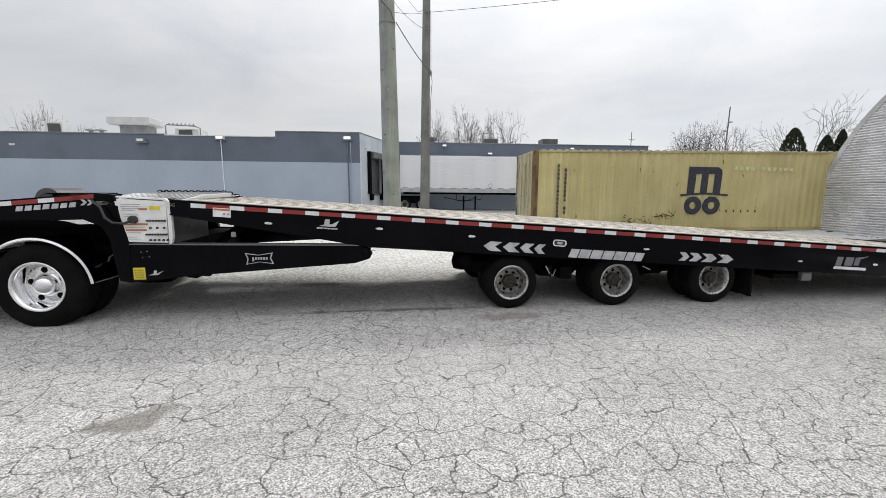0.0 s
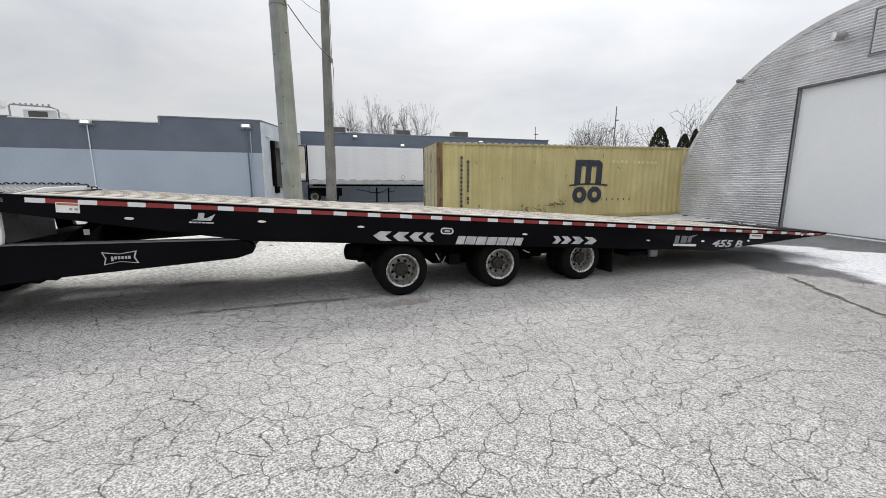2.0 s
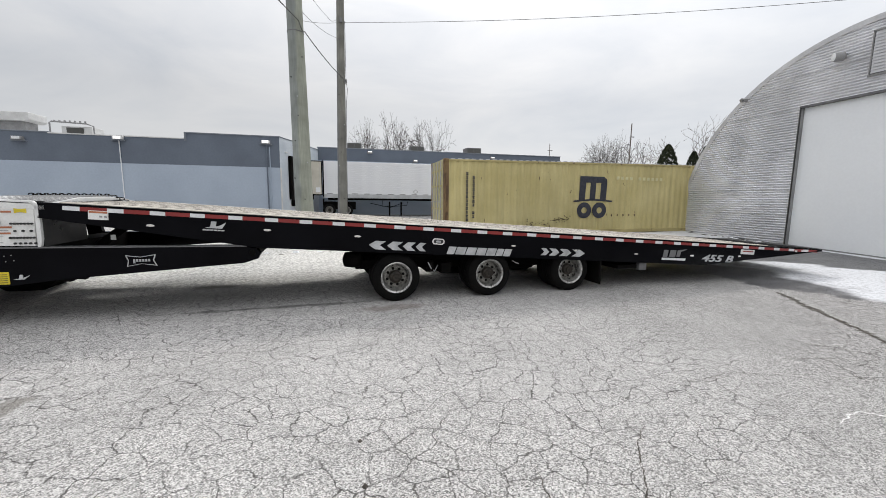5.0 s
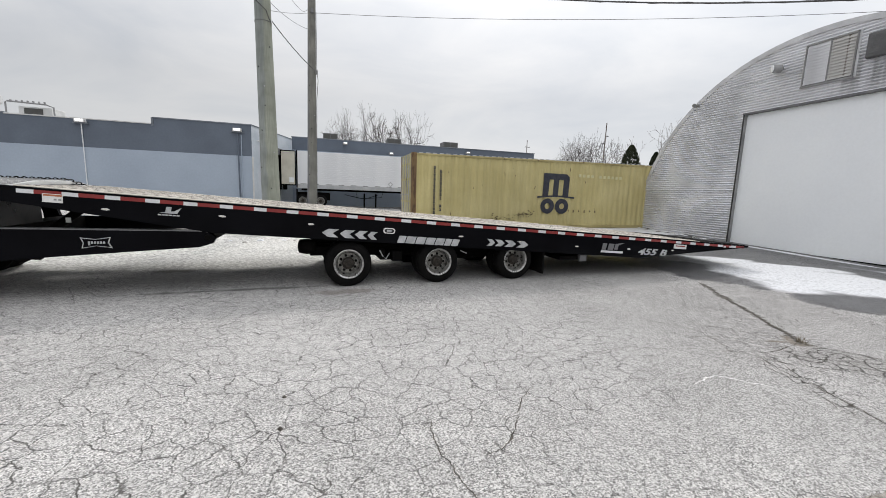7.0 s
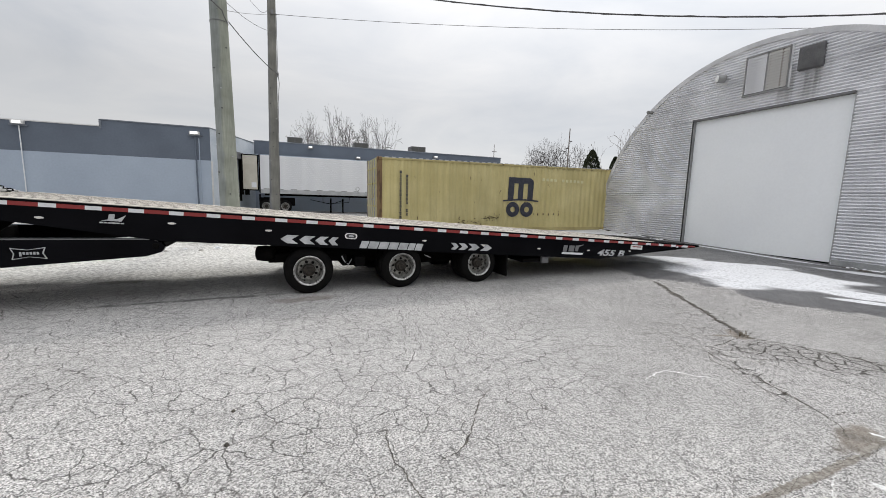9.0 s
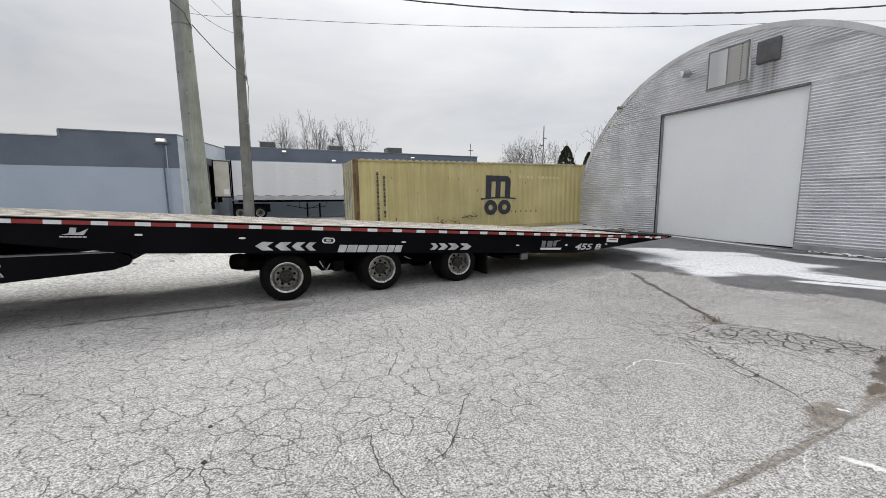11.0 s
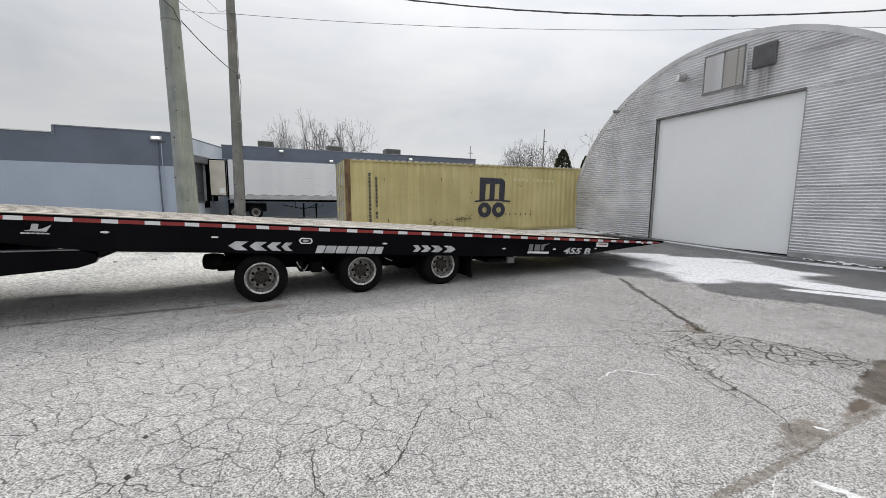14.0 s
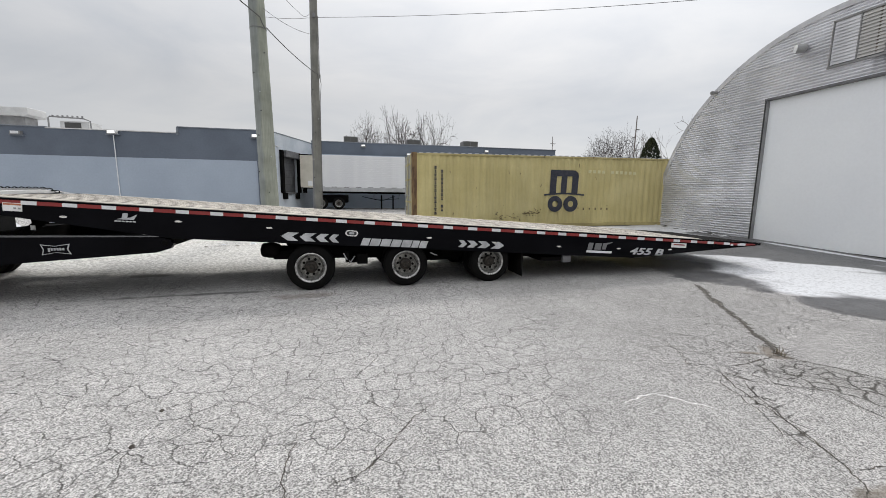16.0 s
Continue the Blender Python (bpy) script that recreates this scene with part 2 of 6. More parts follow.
M_BOX = rusty("mustard_container_paint", (0.51, 0.435, 0.195), (0.61, 0.53, 0.26), 0.71)
M_BOXPALE = rusty("faded_container_door_paint", (0.46, 0.41, 0.22), (0.56, 0.51, 0.30), 0.62)
M_RUST = rusty("rusted_corner_post", (0.13, 0.075, 0.035), (0.26, 0.17, 0.07), 0.50)
M_RAIL = rusty("rust_edged_container_rail", (0.36, 0.295, 0.125), (0.50, 0.425, 0.195), 0.60)


def wood_pole(name, c1, c2):
    m = make(name, c1, c2, 1.6, 0.9, 0.0, 40.0, 0.13, 0.3)
    n, l = m.node_tree.nodes, m.node_tree.links
    mp = n.new("ShaderNodeMapping")
    mp.inputs["Scale"].default_value = (1.0, 1.0, 0.05)
    l.new(n["Texture Coordinate"].outputs["Object"], mp.inputs[0])
    small = n["Noise Texture.001"]
    l.new(mp.outputs[0], small.inputs["Vector"])
    # grey flank with shade put into its tint, greenish other flank, ragged line between
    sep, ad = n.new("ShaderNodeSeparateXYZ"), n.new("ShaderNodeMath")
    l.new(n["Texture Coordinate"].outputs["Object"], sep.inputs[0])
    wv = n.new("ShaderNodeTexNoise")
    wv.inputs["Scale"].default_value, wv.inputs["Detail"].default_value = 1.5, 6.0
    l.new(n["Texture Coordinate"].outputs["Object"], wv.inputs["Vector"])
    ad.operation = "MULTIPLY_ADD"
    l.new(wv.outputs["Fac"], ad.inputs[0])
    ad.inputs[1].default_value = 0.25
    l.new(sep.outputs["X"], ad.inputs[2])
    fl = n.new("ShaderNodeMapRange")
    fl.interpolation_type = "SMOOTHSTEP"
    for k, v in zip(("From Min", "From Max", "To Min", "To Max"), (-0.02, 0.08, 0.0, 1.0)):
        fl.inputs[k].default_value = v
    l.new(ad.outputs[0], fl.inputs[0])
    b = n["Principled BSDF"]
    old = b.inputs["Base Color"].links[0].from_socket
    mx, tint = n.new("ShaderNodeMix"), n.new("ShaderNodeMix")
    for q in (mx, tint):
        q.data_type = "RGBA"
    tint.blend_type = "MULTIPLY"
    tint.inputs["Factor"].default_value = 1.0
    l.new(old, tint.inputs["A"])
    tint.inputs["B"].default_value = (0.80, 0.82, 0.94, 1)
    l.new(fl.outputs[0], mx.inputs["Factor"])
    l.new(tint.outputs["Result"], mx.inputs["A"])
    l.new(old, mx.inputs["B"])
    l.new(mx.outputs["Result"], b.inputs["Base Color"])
    return m


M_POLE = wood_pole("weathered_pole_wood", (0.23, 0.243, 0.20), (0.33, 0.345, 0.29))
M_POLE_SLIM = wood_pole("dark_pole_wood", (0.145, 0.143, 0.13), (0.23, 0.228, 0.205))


def asphalt():
    m = bpy.data.materials.new("bleached_cracked_asphalt")
    m.use_nodes = True
    n, l = m.node_tree.nodes, m.node_tree.links
    b = n["Principled BSDF"]
    geo = n.new("ShaderNodeNewGeometry")
    pos = geo.outputs["Position"]
    sep = n.new("ShaderNodeSeparateXYZ")
    l.new(pos, sep.inputs[0])

    def noise_tex(scale, detail=4.0, rough=0.5, vec=pos):
        t = n.new("ShaderNodeTexNoise")
        t.inputs["Scale"].default_value, t.inputs["Detail"].default_value, t.inputs["Roughness"].default_value = scale, detail, rough
        l.new(vec, t.inputs["Vector"])
        return t

    def rng(sock, a, c, lo, hi, smooth=False):
        r = n.new("ShaderNodeMapRange")
        if smooth:
            r.interpolation_type = "SMOOTHSTEP"
        for k, v in zip(("From Min", "From Max", "To Min", "To Max"), (a, c, lo, hi)):
            r.inputs[k].default_value = v
        l.new(sock, r.inputs[0])
        return r.outputs[0]

    def op(kind, a, c):
        t = n.new("ShaderNodeMath")
        t.operation = kind
        for k, v in ((0, a), (1, c)):
            if isinstance(v, (int, float)):
                t.inputs[k].default_value = v
            else:
                l.new(v, t.inputs[k])
        return t.outputs[0]

    def mix(f, a, c):
        t = n.new("ShaderNodeMix")
        t.data_type = "RGBA"
        l.new(f, t.inputs["Factor"])
        for k, v in (("A", a), ("B", c)):
            if isinstance(v, tuple):
                t.inputs[k].default_value = (*v, 1)
            else:
                l.new(v, t.inputs[k])
        return t.outputs["Result"]

    # aggregate: single stones of about a centimetre
    stones = n.new("ShaderNodeTexVoronoi")
    stones.inputs["Scale"].default_value = 130.0
    l.new(pos, stones.inputs["Vector"])
    sv = n.new("ShaderNodeSeparateColor")
    l.new(stones.outputs["Color"], sv.inputs[0])
    stone = n.new("ShaderNodeValToRGB")
    cr = stone.color_ramp
    cr.elements[0].position, cr.elements[0].color = 0.0, (0.12, 0.117, 0.113, 1)
    cr.elements[1].position, cr.elements[1].color = 1.0, (0.70, 0.685, 0.665, 1)
    mid = cr.elements.new(0.45)
    mid.color = (0.365, 0.355, 0.345, 1)
    l.new(sv.outputs[0], stone.inputs[0])
    tone = noise_tex(0.55, 6.0, 0.6)
    tonev = rng(tone.outputs["Fac"], 0.3, 0.7, 0.87, 1.11)
    patch = noise_tex(3.5, 5.0, 0.6)
    tonev = op("MULTIPLY", tonev, rng(patch.outputs["Fac"], 0.3, 0.7, 0.93, 1.07))
    newer = op("ADD", sep.outputs["X"], op("MULTIPLY", op("ADD", sep.outputs["Y"], 13.0), 0.35))
    tonev = op("MULTIPLY", tonev, rng(newer, -2.5, 2.6, 1.0, 0.80, True))
    sc = n.new("ShaderNodeVectorMath")
    sc.operation = "SCALE"
    l.new(stone.outputs[0], sc.inputs[0])
    l.new(tonev, sc.inputs["Scale"])
    col = sc.outputs[0]

    # crazed cracking, in places close, in places absent
    wob = noise_tex(5.0, 3.0)
    off = n.new("ShaderNodeVectorMath")
    off.operation = "MULTIPLY_ADD"
    l.new(wob.outputs["Color"], off.inputs[0])
    off.inputs[1].default_value = (0.17, 0.17, 0.0)
    l.new(pos, off.inputs[2])
    wob2, off2 = noise_tex(26.0, 2.0), n.new("ShaderNodeVectorMath")
    off2.operation = "MULTIPLY_ADD"
    l.new(wob2.outputs["Color"], off2.inputs[0])
    off2.inputs[1].default_value = (0.032, 0.032, 0.0)
    l.new(off.outputs[0], off2.inputs[2])

    def cells(scale, width, vec=None):
        v = n.new("ShaderNodeTexVoronoi")
        v.feature, v.voronoi_dimensions = "DISTANCE_TO_EDGE", "2D"
        v.inputs["Scale"].default_value = scale
        l.new(vec or off2.outputs[0], v.inputs["Vector"])
        return rng(v.outputs["Distance"], width * 0.35, width, 1.0, 0.0)

    where = noise_tex(0.45, 3.0)
    gaps = noise_tex(2.6, 3.0)
    left = rng(sep.outputs["X"], -3.1, -1.0, 0.22, -0.13)
    amount = op("ADD", op("ADD", where.outputs["Fac"], left), rng(sep.outputs["Y"], -14.2, -10.5, -0.09, 0.26))
    fine_c = op("MULTIPLY", cells(4.5, 0.028), rng(amount, 0.34, 0.50, 0.0, 1.0))
    fine_c = op("MULTIPLY", fine_c, rng(gaps.outputs["Fac"], 0.34, 0.54, 0.30, 1.0))
    wide_c = op("MULTIPLY", cells(1.1, 0.0040), rng(where.outputs["Fac"], 0.46, 0.56, 0.0, 0.8))
    crack = op("MAXIMUM", fine_c, wide_c)

    def ellipse(cx, cy, rx, ry, turn, soft=0.35, rag=0.9, tex=None):
        """A ragged patch round a point."""
        ca, sa = math.cos(radians(turn)), math.sin(radians(turn))
        dx, dy = op("ADD", sep.outputs["X"], -float(cx)), op("ADD", sep.outputs["Y"], -float(cy))
        u = op("ADD", op("MULTIPLY", dx, ca / rx), op("MULTIPLY", dy, sa / rx))
        v = op("ADD", op("MULTIPLY", dx, -sa / ry), op("MULTIPLY", dy, ca / ry))
        d = op("SQRT", op("ADD", op("MULTIPLY", u, u), op("MULTIPLY", v, v)), 0.0)
        d = op("ADD", d, rng(tex.outputs["Fac"], 0.3, 0.7, -rag / 2, rag / 2))
        return rng(d, 1.0 - soft, 1.0, 1.0, 0.0, True)

    ragged = noise_tex(3.2, 8.0, 0.68)
    craze = ellipse(2.33, -13.55, 1.12, 0.46, -51, 0.35, 0.7, ragged)
    crack = op("MAXIMUM", crack, op("MULTIPLY", cells(6.0, 0.085, off2.outputs[0]), craze))
    craze2 = ellipse(1.12, -13.55, 0.85, 0.15, 66, 0.4, 0.6, ragged)
    crack = op("MAXIMUM", crack, op("MULTIPLY", cells(6.0, 0.060, off2.outputs[0]), craze2))
    col = mix(op("MULTIPLY", craze, rng(patch.outputs["Fac"], 0.35, 0.6, 0.05, 0.34)), col, (0.13, 0.122, 0.11))
    col = mix(op("MULTIPLY", crack, 0.86), col, (0.055, 0.051, 0.046))

    # salt and old snow beyond the lorry, thinning towards the road
    edge = noise_tex(0.9, 5.0, 0.65)
    yw = op("ADD", sep.outputs["Y"], rng(edge.outputs["Fac"], 0.3, 0.7, -1.0, 1.0))
    salt = op("MULTIPLY", rng(yw, -8.0, -6.8, 0.0, 1.0, True), rng(yw, -1.5, 1.5, 1.0, 0.0, True))
    salt = op("MULTIPLY", salt, rng(sep.outputs["X"], -1.0, 2.5, 1.0, 0.0, True))
    rub = noise_tex(4.0, 8.0, 0.7)
    salt = op("MULTIPLY", salt, rng(rub.outputs["Fac"], 0.36, 0.50, 0.50, 1.0))
    icy = noise_tex(16.0, 6.0, 0.72)
    col = mix(op("MULTIPLY", salt, 0.86), col, mix(rng(icy.outputs["Fac"], 0.42, 0.56, 0.0, 1.0), (0.43, 0.415, 0.38), (0.80, 0.785, 0.745)))

    # darker, damp apron in front of the hall
    xw = op("ADD", sep.outputs["X"], rng(edge.outputs["Fac"], 0.3, 0.7, -0.5, 0.5))
    ys = op("MULTIPLY", op("ADD", sep.outputs["Y"], 10.8), -0.26)
    damp = op("MULTIPLY", rng(op("SUBTRACT", xw, ys), 4.78, 4.90, 0.0, 1.0, True), rng(sep.outputs["Y"], 1.0, 3.0, 1.0, 0.0, True))
    col = mix(op("MULTIPLY", damp, 0.94), col, mix(rng(patch.outputs["Fac"], 0.35, 0.65, 0.0, 1.0), (0.068, 0.068, 0.071), (0.115, 0.115, 0.118)))
    # brown dirt in hollows, darker strip along the wheel line, old snow in front of the hall
    dirt = None
    for e in ((0.75, -14.54, 0.42, 0.14, 12), (1.50, -14.56, 0.60, 0.10, 6), (-0.30, -14.70, 1.0, 0.035, 1), (2.26, -12.70, 0.30, 0.15, 50), (2.02, -12.66, 0.22, 0.05, -18)):
        k = ellipse(*e, 0.5, 0.9, ragged)
        dirt = k if dirt is None else op("MAXIMUM", dirt, k)
    col = mix(op("MULTIPLY", dirt, 0.72), col, mix(rng(ragged.outputs["Fac"], 0.35, 0.65, 0.0, 1.0), (0.085, 0.068, 0.050), (0.26, 0.22, 0.175)))
    mud = None
    for e in ((2.20, -14.42, 0.70, 0.15, 14), (2.80, -14.27, 0.45, 0.12, 15), (1.62, -14.52, 0.30, 0.08, 10)):
        k = ellipse(*e, 0.4, 0.9, ragged)
        mud = k if mud is None else op("MAXIMUM", mud, k)
    col = mix(op("MULTIPLY", mud, 0.85), col, mix(rng(ragged.outputs["Fac"], 0.35, 0.65, 0.0, 1.0), (0.040, 0.030, 0.022), (0.13, 0.105, 0.08)))
    col = mix(op("MULTIPLY", ellipse(-6.43, -11.82, 0.30, 0.19, 20, 0.5, 0.9, ragged), 0.70), col, (0.165, 0.155, 0.135))
    col = mix(op("MULTIPLY", ellipse(-6.10, -7.72, 0.42, 0.17, 3, 0.5, 0.7, ragged), 0.75), col, (0.17, 0.16, 0.14))
    # browner, darker patch round the thick pole's foot
    col = mix(op("MULTIPLY", ellipse(-4.9, -2.6, 2.3, 0.7, 6, 0.6, 0.9, ragged), 0.70), col, mix(rng(rub.outputs["Fac"], 0.4, 0.6, 0.0, 1.0), (0.17, 0.16, 0.135), (0.34, 0.325, 0.29)))
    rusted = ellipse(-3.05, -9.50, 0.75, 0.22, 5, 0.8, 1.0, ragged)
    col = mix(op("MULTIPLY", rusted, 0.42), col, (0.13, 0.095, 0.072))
    wheel_line = ellipse(-4.7, -9.18, 1.9, 0.09, 3.5, 0.7, 1.0, ragged)
    col = mix(op("MULTIPLY", wheel_line, 0.6), col, (0.05, 0.05, 0.05))
    drift = noise_tex(0.9, 3.0, 0.45)
    snow = None
    for e in ((7.05, -9.85, 2.2, 1.85, -80), (7.0, -12.0, 1.7, 0.45, -80), (6.85, -7.55, 1.5, 0.70, -20), (8.3, -8.9, 1.3, 0.45, -45), (9.6, -2.6, 3.2, 0.75, 10), (10.3, -11.6, 2.6, 0.30, -80), (10.75, -7.4, 3.0, 0.14, 90), (6.6, -12.6, 1.0, 0.20, -60), (8.2, -4.2, 1.6, 0.4, 15), (8.0, -3.4, 3.0, 1.5, 8), (9.4, -1.3, 2.6, 1.1, 0)):
        k = ellipse(*e, 0.30, 0.55, drift)
        snow = k if snow is None else op("MAXIMUM", snow, k)
    snow = op("MULTIPLY", snow, rng(rub.outputs["Fac"], 0.34, 0.44, 0.82, 1.0))
    col = mix(op("MULTIPLY", snow, rng(icy.outputs["Fac"], 0.36, 0.52, 0.62, 0.92)), col, (0.74, 0.75, 0.77))
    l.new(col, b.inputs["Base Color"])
    damp = op("MULTIPLY", damp, op("SUBTRACT", 1.0, snow))
    l.new(rng(damp, 0.0, 1.0, 0.92, 0.42), b.inputs["Roughness"])
    b.inputs["Specular IOR Level"].default_value = 0.3

    bp = n.new("ShaderNodeBump")
    bp.inputs["Strength"].default_value, bp.inputs["Distance"].default_value = 0.55, 0.008
    hgt = op("SUBTRACT", op("MULTIPLY", sv.outputs[0], 0.6), op("MULTIPLY", crack, 1.6))
    hgt = op("ADD", hgt, op("MULTIPLY", op("MULTIPLY", rub.outputs["Fac"], salt), 2.6))
    l.new(hgt, bp.inputs["Height"])
    l.new(bp.outputs[0], b.inputs["Normal"])
    return m


M_GROUND = asphalt()


# ---- building blocks ----
def part(name, bm, material, parent=None, label="", m=None, smooth=False):
    """Links a bmesh as ONE mesh object under a thing or a part."""
    if m is not None:
        bm.transform(m)
    bmesh.ops.recalc_face_normals(bm, faces=bm.faces)
    me = bpy.data.meshes.new(name)
    bm.to_mesh(me)
    bm.free()
    for mm in material if isinstance(material, (list, tuple)) else (material,):
        me.materials.append(mm)
    if smooth:
        for p in me.polygons:
            p.use_smooth = True
    ob = new(name, me)
    ob.parent = parent
    if label:
        ob["label"] = label
    return ob


def again(ob, m, parent):
    """One more object on the same mesh."""
    o = bpy.data.objects.new(ob.name.split(".")[0], ob.data)
    scene.collection.objects.link(o)
    o.parent = parent
    o.matrix_basis = m
    return o


def thing(name, label, category, at=None, group="", kind=""):
    e = new(name)
    e.empty_display_size = 0.2
    if at is not None:
        e.matrix_basis = at
    return tagged(e, label, category, group, kind)


def B():
    return bmesh.new()


def box(bm, x0, x1, y0, y1, z0, z1, bevel=0.0):
    v = [bm.verts.new((x, y, z)) for x in (x0, x1) for y in (y0, y1) for z in (z0, z1)]
    f = [bm.faces.new([v[i] for i in q]) for q in ((0, 1, 3, 2), (4, 6, 7, 5), (0, 4, 5, 1), (2, 3, 7, 6), (0, 2, 6, 4), (1, 5, 7, 3))]
    if bevel:
        edges = list({e for q in f for e in q.edges})
        bmesh.ops.bevel(bm, geom=edges, offset=bevel, segments=2, affect="EDGES", profile=0.5)
    return bm


def prism(bm, poly, y0, y1, bevel=0.0):
    """A plate: a polygon in x and z, from y0 to y1."""
    a = [bm.verts.new((x, y0, z)) for x, z in poly]
    c = [bm.verts.new((x, y1, z)) for x, z in poly]
    k = len(poly)
    f = [bm.faces.new(a), bm.faces.new(c[::-1])]
    f += [bm.faces.new((a[i], c[i], c[(i + 1) % k], a[(i + 1) % k])) for i in range(k)]
    if bevel:
        edges = list({e for q in f for e in q.edges})
        bmesh.ops.bevel(bm, geom=edges, offset=bevel, segments=1, affect="EDGES", profile=0.5)
    return bm


def lathe(bm, prof, seg=32, closed=True, m=None):
    """Turns (radius, along y) points about the y axis."""
    rings = []
    for i in range(seg):
        a = 2 * math.pi * i / seg
        ring = [Vector((r * math.cos(a), y, r * math.sin(a))) for r, y in prof]
        rings.append([bm.verts.new(m @ p if m else p) for p in ring])
    k = len(prof)
    for i in range(seg):
        p, q = rings[i], rings[(i + 1) % seg]
        for j in range(k if closed else k - 1):
            bm.faces.new((p[j], p[(j + 1) % k], q[(j + 1) % k], q[j]))
    return bm


def disc_stack(bm, prof, seg=24, m=None):
    """A turned solid about y with end caps."""
    lathe(bm, prof, seg, False, m)
    bm.verts.ensure_lookup_table()
    k = len(prof)
    base = len(bm.verts) - seg * k
    bm.faces.new([bm.verts[base + i * k] for i in range(seg)])
    bm.faces.new([bm.verts[base + i * k + k - 1] for i in range(seg)])
    return bm


def tube(bm, pts, radii, seg=6):
    """A tapered tube along points."""
    pts = [Vector(p) for p in pts]
    if not isinstance(radii, (list, tuple)):
        radii = [radii] * len(pts)
    rings = []
    for i, p in enumerate(pts):
        d = (pts[min(i + 1, len(pts) - 1)] - pts[max(i - 1, 0)]).normalized()
        s = d.cross(Vector((0, 0, 1)) if abs(d.z) < 0.9 else Vector((1, 0, 0))).normalized()
        t = d.cross(s)
        rings.append([bm.verts.new(p + radii[i] * (s * math.cos(2 * math.pi * j / seg) + t * math.sin(2 * math.pi * j / seg))) for j in range(seg)])
    for a, c in zip(rings, rings[1:]):
        for j in range(seg):
            bm.faces.new((a[j], a[(j + 1) % seg], c[(j + 1) % seg], c[j]))
    bm.faces.new(rings[0][::-1])
    bm.faces.new(rings[-1])
    return bm


def quad(bm, pts):
    return bm.faces.new([bm.verts.new(p) for p in pts])


def ramp_up(v):
    """Zero below 0, then straight, with a soft knee of about a metre."""
    return math.log1p(math.exp(min(40.0, 3.0 * v))) / 3.0


def ground_z(x, y):
    z = 0.030 * ramp_up(y + 9.0) - 0.018 * ramp_up(y) + 0.018 * ramp_up(x - 4.0) - 0.018 * ramp_up(x - 14.0) - 0.012 * ramp_up(y - 40.0)
    return z


def surface_z(x, y):
    """The yard's height with its slight unevenness."""
    near = max(0.0, 1 - max(abs(x) / 30, abs(y + 5) / 40))
    return ground_z(x, y) - 0.006 + near * (0.012 * noise.noise(Vector((x * 0.5, y * 0.5, 0.3))) + 0.004 * noise.noise(Vector((x * 1.7, y * 1.7, 2.3))))


# ---- ground ----
def axis_steps(fine0, fine1, step, far0, far1):
    mid = list(np.arange(fine0, fine1 + 1e-6, step))
    out, d = [], step
    v = fine1
    while v < far1:
        d *= 1.35
        v = min(far1, v + d)
        out.append(v)
    low, d, v = [], step, fine0
    while v > far0:
        d *= 1.35
        v = max(far0, v - d)
        low.append(v)
    return low[::-1] + mid + out


gx, gy = axis_steps(-14, 14, 0.2, -900, 900), axis_steps(-18, 4, 0.2, -500, 1500)
bm = B()
grid = []
for y in gy:
    row = []
    for x in gx:
        row.append(bm.verts.new((x, y, surface_z(x, y))))
    grid.append(row)
for a, c in zip(grid, grid[1:]):
    for i in range(len(gx) - 1):
        bm.faces.new((a[i], a[i + 1], c[i + 1], c[i]))
ground = part("ground", bm, M_GROUND, smooth=True)
tagged(ground, "bleached grey asphalt yard with crazed cracks", "ground", kind="structure")


def strip(name, pts, width, material, label, lift=0.003, rough=0.5, seed=1):
    """A ragged ribbon lying on the ground along a few points."""
    fine = []
    for (x0, y0), (x1, y1) in zip(pts, pts[1:]):
        k = max(2, int(math.hypot(x1 - x0, y1 - y0) / 0.014))
        fine += [(x0 + (x1 - x0) * i / k, y0 + (y1 - y0) * i / k) for i in range(k)]
    fine.append(pts[-1])
    b2, rows = B(), []
    for i, (x, y) in enumerate(fine):
        q, p = fine[min(i + 1, len(fine) - 1)], fine[max(i - 1, 0)]
        d = Vector((q[0] - p[0], q[1] - p[1])).normalized()
        wob = noise.noise(Vector((x * 2.6, y * 2.6, seed))) * 0.05 + noise.noise(Vector((x * 9, y * 9, seed))) * 0.022 + noise.noise(Vector((x * 31, y * 31, seed))) * 0.012
        x, y = x - d.y * wob, y + d.x * wob
        w = width * (0.55 + 1.1 * abs(noise.noise(Vector((x * 5, y * 5, seed + 5)))) + rough * noise.noise(Vector((x * 22, y * 22, seed + 2))) + 0.5 * rough * noise.noise(Vector((x * 60, y * 60, seed))))
        end = min(1.0, 0.2 + 0.06 * min(i, len(fine) - 1 - i))
        w *= end
        w = max(w, width * 0.12)
        rows.append([b2.verts.new((x + s * d.y * w, y - s * d.x * w, surface_z(x, y) + lift)) for s in (-0.5, 0.5)])
    for a, c in zip(rows, rows[1:]):
        b2.faces.new((a[0], a[1], c[1], c[0]))
    return part(name, b2, material, ground, label)


